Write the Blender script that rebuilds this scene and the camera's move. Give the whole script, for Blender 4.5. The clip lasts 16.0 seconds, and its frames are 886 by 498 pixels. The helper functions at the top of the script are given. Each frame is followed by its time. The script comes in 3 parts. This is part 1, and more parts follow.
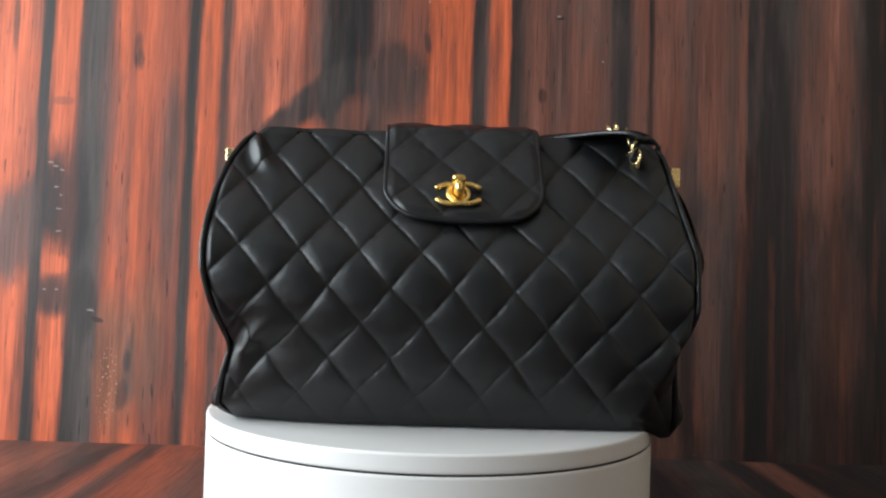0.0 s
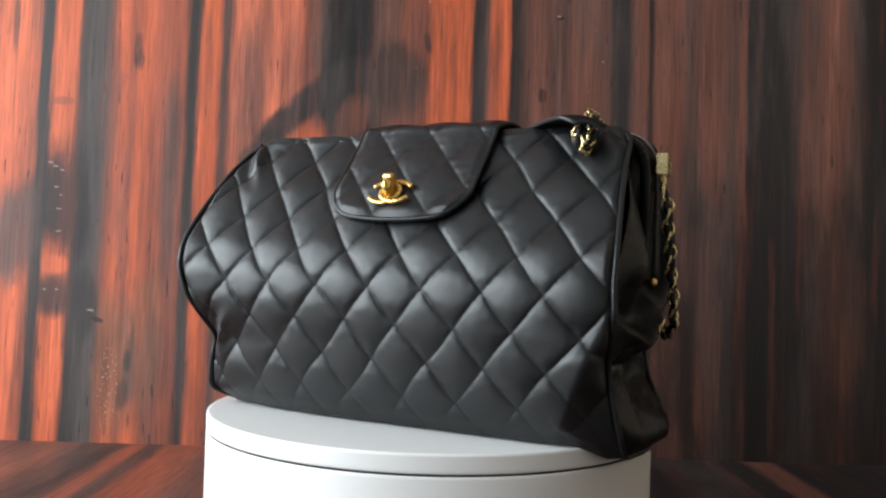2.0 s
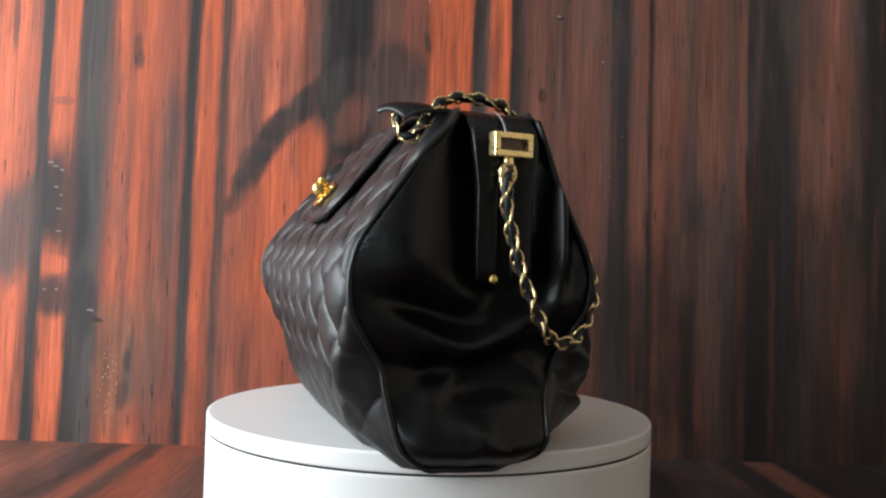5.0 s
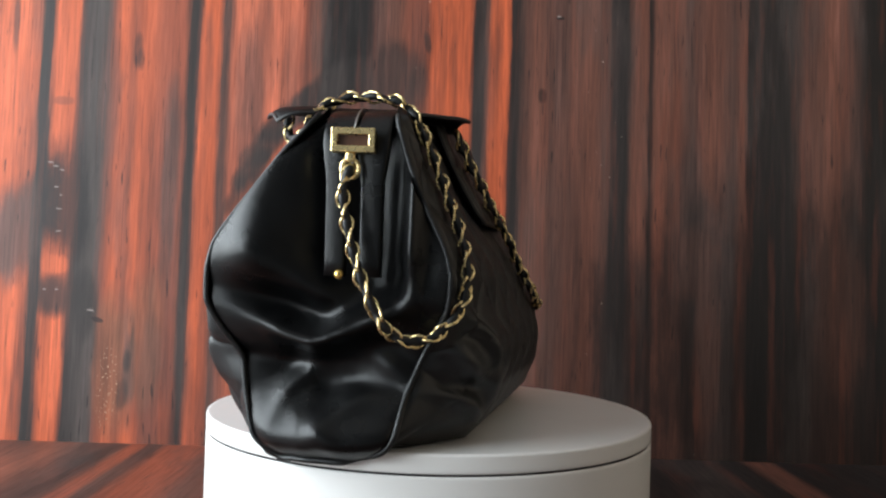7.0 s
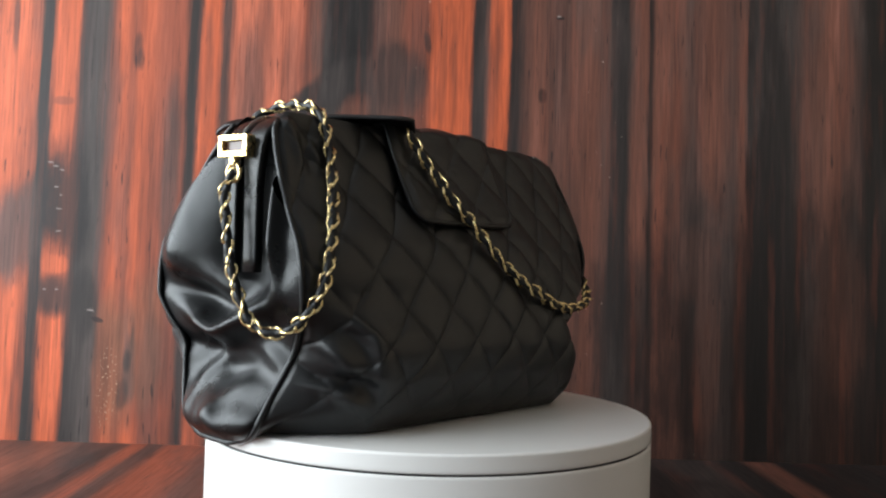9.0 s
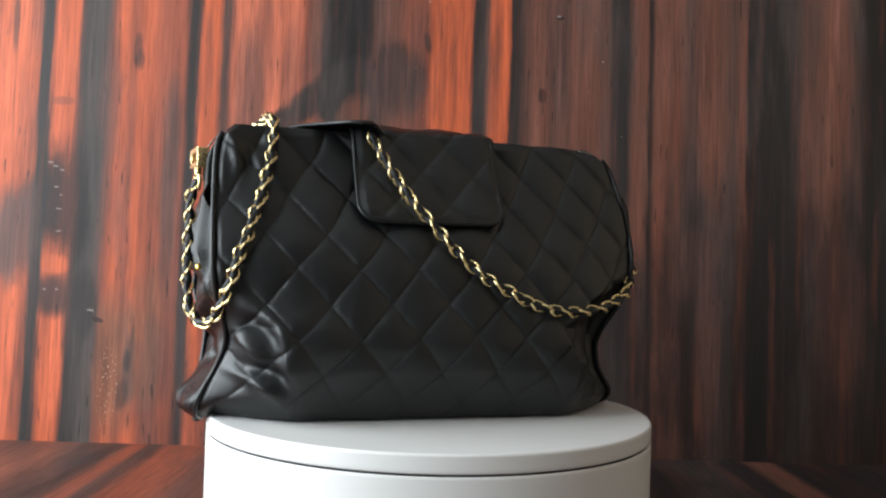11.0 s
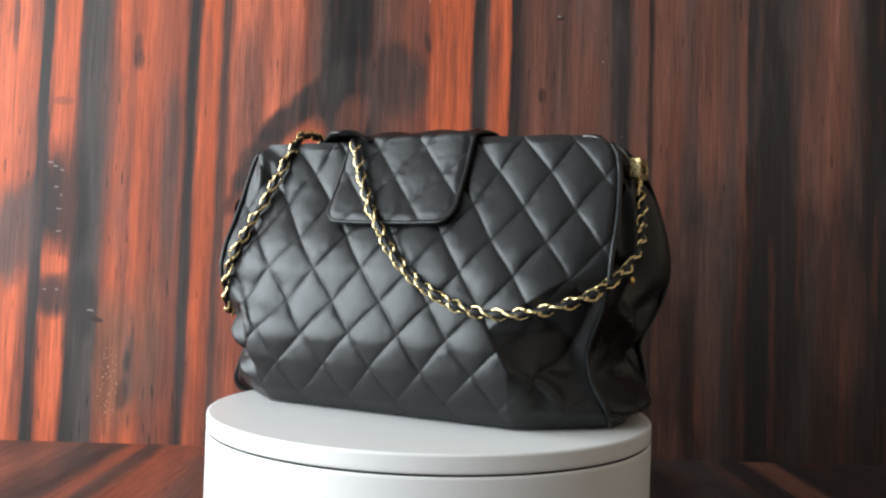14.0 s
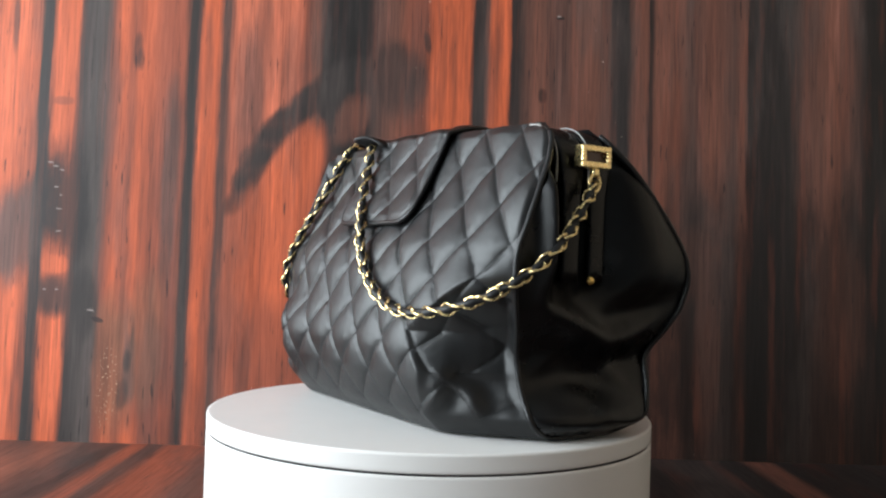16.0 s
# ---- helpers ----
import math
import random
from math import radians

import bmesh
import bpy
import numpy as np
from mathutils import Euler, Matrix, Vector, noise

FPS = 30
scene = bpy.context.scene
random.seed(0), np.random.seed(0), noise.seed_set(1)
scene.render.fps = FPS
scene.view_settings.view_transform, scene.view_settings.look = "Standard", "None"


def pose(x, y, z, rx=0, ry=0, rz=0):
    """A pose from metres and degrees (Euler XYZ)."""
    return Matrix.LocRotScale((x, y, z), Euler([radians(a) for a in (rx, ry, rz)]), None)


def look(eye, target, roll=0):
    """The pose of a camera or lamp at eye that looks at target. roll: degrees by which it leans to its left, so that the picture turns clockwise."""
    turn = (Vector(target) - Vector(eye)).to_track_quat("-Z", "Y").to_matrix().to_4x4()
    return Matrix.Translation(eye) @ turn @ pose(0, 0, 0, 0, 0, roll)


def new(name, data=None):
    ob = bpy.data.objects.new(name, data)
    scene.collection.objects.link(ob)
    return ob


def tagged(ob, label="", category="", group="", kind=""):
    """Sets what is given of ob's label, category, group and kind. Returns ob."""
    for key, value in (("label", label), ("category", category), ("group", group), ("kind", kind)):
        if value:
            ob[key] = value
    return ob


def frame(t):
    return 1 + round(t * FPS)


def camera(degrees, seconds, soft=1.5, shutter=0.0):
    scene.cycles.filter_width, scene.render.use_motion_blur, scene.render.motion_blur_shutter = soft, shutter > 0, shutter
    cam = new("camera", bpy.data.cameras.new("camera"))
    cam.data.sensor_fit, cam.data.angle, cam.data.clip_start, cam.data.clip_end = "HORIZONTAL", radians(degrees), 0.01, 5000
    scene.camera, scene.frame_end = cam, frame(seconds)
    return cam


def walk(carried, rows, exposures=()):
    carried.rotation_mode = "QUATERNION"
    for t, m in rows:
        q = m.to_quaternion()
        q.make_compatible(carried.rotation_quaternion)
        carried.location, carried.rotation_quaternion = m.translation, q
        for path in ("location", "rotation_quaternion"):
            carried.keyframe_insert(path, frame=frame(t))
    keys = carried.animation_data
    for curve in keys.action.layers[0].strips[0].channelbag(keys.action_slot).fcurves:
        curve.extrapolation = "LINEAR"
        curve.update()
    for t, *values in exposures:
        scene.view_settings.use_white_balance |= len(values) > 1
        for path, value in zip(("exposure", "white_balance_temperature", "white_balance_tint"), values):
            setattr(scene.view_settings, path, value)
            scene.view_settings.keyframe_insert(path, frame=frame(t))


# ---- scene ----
# ---------------------------------------------------------------- camera
cam = camera(51.9, 16.0, soft=2.3)
EYE = Vector((0.0, -0.633, 0.1021))
AIM = EYE + Vector((math.sin(radians(0.514)) * math.cos(radians(0.784)), math.cos(radians(0.514)) * math.cos(radians(0.784)), math.sin(radians(0.784))))
walk(cam, [(0.0, look(EYE, AIM, 1.8)), (16.0, look(EYE, AIM, 1.8))], exposures=((0.0, 0.0), (16.0, 0.0)))

# ---------------------------------------------------------------- light
FLOOR_Z = -0.097
world = bpy.data.worlds.new("sky")
world.use_nodes = True
scene.world = world
wn = world.node_tree.nodes
sky = wn.new("ShaderNodeTexSky")
sky.sky_type = "NISHITA"
sky.sun_disc = False
sky.sun_elevation = radians(40)
sky.sun_rotation = radians(200)
world.node_tree.links.new(sky.outputs[0], wn["Background"].inputs[0])
wn["Background"].inputs[1].default_value = 0.12


def window_light(name, place, target, wide, high, watts, colour):
    data = bpy.data.lights.new(name, "AREA")
    data.shape, data.size, data.size_y, data.energy, data.color = "RECTANGLE", wide, high, watts, colour
    lamp = new(name, data)
    lamp.matrix_world = look(place, target)
    return lamp


# daylight from the window on the left, in its opening
window_light("window_daylight", (-1.58, -0.60, 0.66), (0.0, -0.60, 0.66), 2.25, 1.3, 103, (0.88, 0.955, 1.0))


# ---------------------------------------------------------------- materials
def material(name):
    m = bpy.data.materials.new(name)
    m.use_nodes = True
    return m, m.node_tree.nodes, m.node_tree.links, m.node_tree.nodes["Principled BSDF"]


class Graph:
    """Short ways to add nodes to a material."""

    def __init__(self, nodes, links):
        self.nodes, self.links = nodes, links

    def put(self, value, socket):
        if isinstance(value, (int, float)):
            socket.default_value = value
        elif isinstance(value, (tuple, list)):
            socket.default_value = tuple(value) if len(value) == len(socket.default_value) else (*value, 1.0)
        else:
            self.links.new(value, socket)

    def math(self, kind, a, b=0.0, clamp=False):
        n = self.nodes.new("ShaderNodeMath")
        n.operation, n.use_clamp = kind, clamp
        self.put(a, n.inputs[0])
        self.put(b, n.inputs[1])
        return n.outputs[0]

    def mix(self, factor, a, b, kind="MIX"):
        n = self.nodes.new("ShaderNodeMix")
        n.data_type, n.blend_type = "RGBA", kind
        self.put(factor, n.inputs[0])
        self.put(a, n.inputs[6])
        self.put(b, n.inputs[7])
        return n.outputs[2]

    def noise(self, vector, scale, detail=3.0, rough=0.55, kind="FBM"):
        n = self.nodes.new("ShaderNodeTexNoise")
        self.put(vector, n.inputs["Vector"])
        n.inputs["Scale"].default_value, n.inputs["Detail"].default_value, n.inputs["Roughness"].default_value = scale, detail, rough
        return n.outputs["Fac"]

    def span(self, value, a, b, c=0.0, d=1.0, smooth=False):
        n = self.nodes.new("ShaderNodeMapRange")
        n.interpolation_type = "SMOOTHSTEP" if smooth else "LINEAR"
        for k, v in enumerate((value, a, b, c, d)):
            self.put(v, n.inputs[k])
        return n.outputs[0]

    def scaled(self, vector, sx, sy, sz, ox=0.0, oy=0.0, oz=0.0):
        n = self.nodes.new("ShaderNodeMapping")
        self.put(vector, n.inputs[0])
        n.inputs["Location"].default_value, n.inputs["Scale"].default_value = (ox, oy, oz), (sx, sy, sz)
        return n.outputs[0]

    def bump(self, height, strength, distance, normal=None):
        n = self.nodes.new("ShaderNodeBump")
        n.inputs["Strength"].default_value, n.inputs["Distance"].default_value = strength, distance
        self.links.new(height, n.inputs["Height"])
        if normal:
            self.links.new(normal, n.inputs["Normal"])
        return n.outputs[0]


TONES = {
    "o": (0.56, 0.115, 0.045),   # bright orange heartwood
    "p": (0.50, 0.13, 0.070),    # paler orange
    "r": (0.30, 0.075, 0.040),   # red brown
    "b": (0.170, 0.066, 0.045),  # brown
    "m": (0.098, 0.050, 0.040),  # dull brown
    "g": (0.075, 0.058, 0.053),  # grey brown
    "d": (0.028, 0.0225, 0.021),  # dark stain, also shade painted on the floor's right
    "k": (0.015, 0.012, 0.0115),  # black stain, also shade painted on wall and floor at the right
    "t": (0.250, 0.105, 0.060),  # tan
    "w": (0.60, 0.52, 0.48),     # pale scuff
}


def stripe_ramp(g, value, stripes, low, high):
    """A row of stripes, stained or darkened as painted shade: (place in metres, tone) pairs."""
    n = g.nodes.new("ShaderNodeValToRGB")
    g.put(g.span(value, low, high), n.inputs[0])
    ramp = n.color_ramp
    ramp.interpolation = "LINEAR"
    while len(ramp.elements) < len(stripes):
        ramp.elements.new(0.5)
    for e, (place, tone) in zip(ramp.elements, stripes):
        e.position = (place - low) / (high - low)
    for e, (place, tone) in zip(ramp.elements, stripes):
        e.color = (*TONES[tone], 1.0)
    return n.outputs[0]


def blotch(g, x, z, cx, cz, rx, rz, lean, wob, soft=0.85):
    """Mask of one soft-edged blotch, 1 inside."""
    dx = g.math("SUBTRACT", g.math("SUBTRACT", x, cx), g.math("MULTIPLY", g.math("SUBTRACT", z, cz), lean))
    dz = g.math("SUBTRACT", z, cz)
    a = g.math("POWER", g.math("ABSOLUTE", g.math("DIVIDE", dx, rx)), 2.5)
    b = g.math("POWER", g.math("ABSOLUTE", g.math("DIVIDE", dz, rz)), 2.5)
    r = g.math("ADD", g.math("ADD", a, b), wob)
    return g.span(r, 1.0 + soft, 1.0 - soft, 0.0, 1.0, True)


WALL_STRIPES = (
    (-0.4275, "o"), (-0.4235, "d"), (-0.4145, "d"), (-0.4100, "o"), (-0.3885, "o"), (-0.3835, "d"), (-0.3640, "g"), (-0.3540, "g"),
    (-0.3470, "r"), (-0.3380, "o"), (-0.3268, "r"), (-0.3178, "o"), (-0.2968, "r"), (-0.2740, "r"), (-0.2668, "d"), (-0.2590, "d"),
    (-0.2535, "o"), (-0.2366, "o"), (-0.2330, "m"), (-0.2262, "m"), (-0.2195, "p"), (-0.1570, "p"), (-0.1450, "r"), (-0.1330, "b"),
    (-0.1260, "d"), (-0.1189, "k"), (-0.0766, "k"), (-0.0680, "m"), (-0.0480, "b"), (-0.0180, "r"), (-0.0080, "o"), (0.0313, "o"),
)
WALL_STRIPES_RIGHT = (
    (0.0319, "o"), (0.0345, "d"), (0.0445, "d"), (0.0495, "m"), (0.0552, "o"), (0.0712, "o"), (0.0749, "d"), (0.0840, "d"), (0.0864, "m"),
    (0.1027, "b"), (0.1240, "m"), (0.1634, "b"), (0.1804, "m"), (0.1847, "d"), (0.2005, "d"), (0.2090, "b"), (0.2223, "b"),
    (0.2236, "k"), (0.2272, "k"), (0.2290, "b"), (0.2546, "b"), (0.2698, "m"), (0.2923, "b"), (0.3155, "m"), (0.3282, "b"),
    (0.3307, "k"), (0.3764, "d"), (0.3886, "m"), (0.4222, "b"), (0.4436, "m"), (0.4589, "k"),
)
# from x = 0.2 on, the turntable's shade is put into the stripe tones
FLOOR_STRIPES_SHADED = (
    (-0.6986, "r"), (-0.6101, "b"), (-0.5334, "r"), (-0.4626, "b"), (-0.4272, "m"), (-0.4000, "b"), (-0.3700, "b"), (-0.3480, "m"),
    (-0.3200, "d"), (-0.3085, "m"), (-0.3045, "r"), (-0.2925, "r"), (-0.2890, "m"), (-0.2740, "m"), (-0.2650, "r"), (-0.2384, "r"),
    (-0.2089, "m"), (-0.1558, "b"), (-0.0968, "m"), (0.0094, "m"), (0.0979, "m"), (0.1569, "m"), (0.2041, "k"), (0.2808, "d"),
    (0.3221, "k"), (0.3354, "b"), (0.3520, "b"), (0.3600, "k"), (0.4106, "k"), (0.5109, "d"), (0.5994, "k"),
)
STAINS_LEFT = (
    (-0.4430, 0.2150, 0.0330, 0.0520, 0.25, "g", 0.85),
    (-0.3935, 0.2520, 0.0270, 0.0600, 0.00, "k", 0.97),
    (-0.3994, 0.1527, 0.0247, 0.0224, 0.00, "d", 0.90),
    (-0.3989, 0.1842, 0.0130, 0.0100, 0.00, "o", 1.00),
    (-0.3990, 0.3580, 0.0119, 0.0042, 0.00, "r", 0.80),
    (-0.3646, 0.1420, 0.0118, 0.0353, 0.00, "d", 0.80),
    (-0.3316, 0.0783, 0.0205, 0.0704, 0.00, "t", 0.80),
    (-0.3151, 0.0788, 0.0070, 0.0352, 0.00, "g", 0.75),
    (-0.2991, 0.1086, 0.0165, 0.0706, 0.00, "t", 0.60),
    (-0.2825, 0.2698, 0.0083, 0.1012, 0.00, "g", 0.60),
    (-0.3229, 0.4143, 0.0048, 0.0180, 0.00, "d", 0.60),
    (-0.4537, 0.4405, 0.0030, 0.0300, 0.00, "d", 0.70),
    (-0.3194, 0.4052, 0.0040, 0.0120, 0.00, "d", 0.60),
    (-0.3172, 0.0846, 0.0045, 0.0120, 0.00, "d", 0.80),
    (-0.3212, 0.0494, 0.0055, 0.0160, 0.10, "d", 0.60),
    (-0.2804, 0.3300, 0.0080, 0.0500, 0.00, "d", 0.35),
    (-0.0146, 0.4341, 0.0035, 0.0110, -0.15, "d", 0.70),
)
STAINS_MIDDLE = (
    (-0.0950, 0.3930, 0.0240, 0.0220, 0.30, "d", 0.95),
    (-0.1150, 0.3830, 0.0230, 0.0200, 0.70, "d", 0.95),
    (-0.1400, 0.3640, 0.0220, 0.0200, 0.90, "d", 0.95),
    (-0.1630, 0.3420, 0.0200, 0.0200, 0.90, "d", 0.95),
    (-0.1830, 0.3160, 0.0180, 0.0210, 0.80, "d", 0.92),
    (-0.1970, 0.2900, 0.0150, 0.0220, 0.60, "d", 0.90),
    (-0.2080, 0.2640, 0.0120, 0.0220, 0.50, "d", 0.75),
    (-0.1500, 0.2900, 0.0260, 0.0460, 0.35, "o", 0.92),
    (-0.1624, 0.1839, 0.0564, 0.0890, 0.10, "o", 0.90),
    (-0.1662, 0.0657, 0.0588, 0.0824, 0.00, "r", 0.80),
    (-0.0447, 0.3931, 0.0271, 0.0374, 0.00, "d", 0.80),
    (-0.1110, 0.3300, 0.0110, 0.0420, 0.00, "d", 0.72),
    (-0.0930, 0.3480, 0.0170, 0.0260, 0.30, "b", 0.75),
    (-0.0480, 0.3820, 0.0330, 0.0380, 0.00, "m", 0.45),
    (-0.2032, 0.3633, 0.0150, 0.0720, 0.00, "g", 0.35),
    (-0.0992, 0.1621, 0.0356, 0.1186, 0.00, "r", 0.70),
)
SCUFFS = (
    (-0.4088, 0.2916, 0.0030, 0.0010, -1.00, "w", 0.30),
    (-0.4032, 0.2876, 0.0030, 0.0010, -0.80, "w", 0.30),
    (-0.3964, 0.2836, 0.0024, 0.0010, -1.00, "w", 0.30),
    (-0.4014, 0.2655, 0.0022, 0.0009, 0.00, "w", 0.35),
    (-0.3960, 0.2570, 0.0014, 0.0009, 0.00, "w", 0.30),
    (-0.3975, 0.2425, 0.0030, 0.0009, -1.00, "w", 0.30),
    (-0.3968, 0.2188, 0.0030, 0.0009, 1.00, "w", 0.28),
    (-0.4079, 0.1572, 0.0018, 0.0008, 0.00, "w", 0.35),
    (-0.3950, 0.1576, 0.0018, 0.0008, 0.00, "w", 0.35),
    (-0.3584, 0.1368, 0.0035, 0.0011, -1.50, "w", 0.35),
    (-0.3508, 0.1271, 0.0053, 0.0029, -1.00, "k", 0.80),
    (0.1273, 0.4649, 0.0043, 0.0018, 0.00, "k", 0.80),
    (0.1260, 0.4667, 0.0024, 0.0009, 0.00, "w", 0.40),
)
STAINS_AND_SHADE_RIGHT = (
    # first row: shadow on the lower right wall, painted as a wide dark blotch
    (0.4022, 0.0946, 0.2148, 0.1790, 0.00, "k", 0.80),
    (0.2889, 0.1030, 0.0131, 0.0834, 0.00, "b", 0.60),
    (0.2727, 0.2035, 0.0210, 0.0360, 0.00, "b", 0.50),
    (0.2159, 0.1958, 0.0072, 0.0718, 0.00, "b", 0.70),
    (0.1098, 0.3799, 0.0042, 0.0073, 0.00, "k", 0.70),
    (0.1362, 0.2834, 0.0361, 0.0721, 0.00, "b", 0.40),
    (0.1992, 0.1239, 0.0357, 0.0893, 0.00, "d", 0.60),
    (0.4319, 0.1548, 0.0240, 0.0779, 0.00, "b", 0.30),
)


def backdrop_wood(name, floor=False):
    """Printed plank pattern: stripes along the grain, streaks, stains, painted shade at the right, fine grain and
    scuffs.
    """
    m, nodes, links, bsdf = material(name)
    g = Graph(nodes, links)
    co = nodes.new("ShaderNodeTexCoord").outputs["Object"]
    sep = nodes.new("ShaderNodeSeparateXYZ")
    links.new(co, sep.inputs[0])
    x, z = sep.outputs[0], g.math("ADD", sep.outputs[1], 1.15)
    broad = 0.5 if floor else 1.0
    long_wave = g.noise(g.scaled(co, 6, 2.2, 1), 1.0, 2.0)
    edge = g.noise(g.scaled(co, 60, 9, 1), 1.0, 4.0, 0.6)
    u = g.math("ADD", x, g.math("MULTIPLY", g.math("SUBTRACT", long_wave, 0.5), 0.006 if floor else 0.003))
    u = g.math("ADD", u, g.math("MULTIPLY", g.math("SUBTRACT", edge, 0.5), 0.006))
    frayed = g.noise(g.scaled(co, 300, 16, 1, 1.3), 1.0, 3.0, 0.6)
    u = g.math("ADD", u, g.math("MULTIPLY", g.math("SUBTRACT", frayed, 0.5), 0.007))
    if floor:
        colour = stripe_ramp(g, u, FLOOR_STRIPES_SHADED, -0.75, 0.75)
    else:
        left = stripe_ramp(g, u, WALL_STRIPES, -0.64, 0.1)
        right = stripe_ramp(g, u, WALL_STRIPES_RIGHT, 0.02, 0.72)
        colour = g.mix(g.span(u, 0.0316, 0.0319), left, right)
    if not floor:
        wob = g.math("MULTIPLY", g.math("SUBTRACT", g.noise(g.scaled(co, 42, 12, 1), 1.0, 5.0, 0.62), 0.5), 2.6)
        for cx, cz, rx, rz, lean, tone, amount in STAINS_LEFT + STAINS_MIDDLE + STAINS_AND_SHADE_RIGHT:
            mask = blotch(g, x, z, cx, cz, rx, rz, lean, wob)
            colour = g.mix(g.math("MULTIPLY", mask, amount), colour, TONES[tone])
        scuffs = g.math("MULTIPLY", wob, 0.25)
    # grey weathering in patches, broad and narrow streaks along the grain, fine fibres
    patch = g.noise(g.scaled(co, 7, 3.2, 1, 2.2), 1.0, 3.0, 0.55)
    grey = g.noise(g.scaled(co, 17 * broad, 2.4, 1, 6.1), 1.0, 5.0, 0.62)
    colour = g.mix(g.span(grey, 0.49, 0.62, 0.0, 0.74, True), colour, g.mix(0.56, colour, TONES["g"]))
    streak = g.noise(g.scaled(co, 30 * broad, 2.6, 1, 3.1), 1.0, 6.0, 0.68)
    colour = g.mix(1.0, colour, g.span(streak, 0.34, 0.66, 1.26, 0.66), "MULTIPLY")
    streak2 = g.noise(g.scaled(co, 95 * broad, 5.0, 1, 8.3), 1.0, 4.0, 0.65)
    cut = g.math("MULTIPLY", g.span(streak2, 0.46, 0.66, 0.0, 1.0, True), g.span(patch, 0.38, 0.60, 0.25, 1.0))
    colour = g.mix(g.math("MULTIPLY", cut, 0.52), colour, g.mix(0.75, colour, TONES["d"]))
    light = g.noise(g.scaled(co, 75 * broad, 3.4, 1, 1.7), 1.0, 4.0, 0.6)
    colour = g.mix(g.span(light, 0.54, 0.70, 0.0, 0.42, True), colour, g.mix(0.06, g.mix(1.0, colour, (1.7, 1.7, 1.75), "MULTIPLY"), TONES["p"]))
    fine = g.noise(g.scaled(co, 420, 14, 1), 1.0, 3.0, 0.7)
    colour = g.mix(1.0, colour, g.span(fine, 0.36, 0.66, 1.10, 0.82), "MULTIPLY")
    if not floor:
        for cx, cz, rx, rz, lean, tone, amount in SCUFFS:
            colour = g.mix(g.math("MULTIPLY", blotch(g, x, z, cx, cz, rx, rz, lean, scuffs, 0.5), amount), colour, TONES[tone])
    # rust-coloured fibres that show through the dark stain
    rust = g.noise(g.scaled(co, 55 * broad, 3.0, 1, 9.7), 1.0, 5.0, 0.7)
    colour = g.mix(g.span(rust, 0.50, 0.66, 0.0, 0.34, True), colour, g.mix(0.5, colour, TONES["r"]))
    # fine dark hairlines along the grain, thicker in places
    hair = g.noise(g.scaled(co, 620, 9, 1, 3.3), 1.0, 2.0, 0.6)
    tract = g.noise(g.scaled(co, 13, 4, 1, 7.9), 1.0, 3.0, 0.6)
    colour = g.mix(g.math("MULTIPLY", g.span(hair, 0.56, 0.68, 0.0, 0.75, True), g.span(tract, 0.40, 0.60, 0.15, 1.0)), colour, g.mix(0.8, colour, TONES["k"]))
    if not floor:
        # worn patch flecked with pale specks
        fleck = g.noise(g.scaled(co, 420, 300, 1, 6.0), 1.0, 1.0)
        worn = blotch(g, x, z, -0.3361, 0.0560, 0.0110, 0.0400, 0.0, scuffs, 0.8)
        colour = g.mix(g.math("MULTIPLY", worn, g.span(fleck, 0.64, 0.70, 0.0, 0.75)), colour, (0.62, 0.40, 0.26))
    # short dark pores
    pore = g.noise(g.scaled(co, 260, 26, 1, 5.0), 1.0, 2.0, 0.5)
    colour = g.mix(g.span(pore, 0.66, 0.72, 0.0, 0.75), colour, TONES["k"])
    # pale scuffs
    scuff = g.noise(g.scaled(co, 330, 150, 1, 2.0), 1.0, 1.0)
    where = g.noise(g.scaled(co, 9, 5, 1, 4.0), 1.0, 2.0)
    spots = g.math("MULTIPLY", g.span(scuff, 0.765, 0.80), g.span(where, 0.58, 0.66))
    colour = g.mix(g.math("MULTIPLY", spots, 0.6), colour, (0.55, 0.42, 0.36))
    g.put(colour, bsdf.inputs["Base Color"])
    g.put(g.span(fine, 0.3, 0.7, 0.40, 0.52), bsdf.inputs["Roughness"])
    bsdf.inputs["Specular IOR Level"].default_value = 0.37
    relief = g.math("ADD", g.math("MULTIPLY", fine, 0.6), g.math("MULTIPLY", streak2, 0.6))
    g.put(g.bump(relief, 0.25, 0.0006), bsdf.inputs["Normal"])
    return m


def leather(name, base=0.0075, rough=0.40, grain=900.0, gloss=0.42):
    m, nodes, links, bsdf = material(name)
    g = Graph(nodes, links)
    co = nodes.new("ShaderNodeTexCoord").outputs["Object"]
    wear = g.noise(co, 28.0, 4.0, 0.6)
    g.put(g.mix(g.span(wear, 0.35, 0.75), (base, base * 1.03, base * 1.12), (base * 1.6, base * 1.65, base * 1.8)), bsdf.inputs["Base Color"])
    pores = nodes.new("ShaderNodeTexVoronoi")
    pores.feature = "DISTANCE_TO_EDGE"
    pores.inputs["Scale"].default_value = grain
    g.put(co, pores.inputs["Vector"])
    creases = g.noise(co, 160.0, 5.0, 0.62)
    height = g.math("ADD", g.math("MULTIPLY", g.span(pores.outputs["Distance"], 0.0, 0.18), 0.25), creases)
    g.put(g.span(wear, 0.3, 0.7, rough - 0.03, rough + 0.05), bsdf.inputs["Roughness"])
    bsdf.inputs["Specular IOR Level"].default_value = gloss
    bsdf.inputs["Specular Tint"].default_value = (0.97, 0.99, 0.99, 1.0)
    g.put(g.bump(height, 0.17, 0.0009), bsdf.inputs["Normal"])
    return m


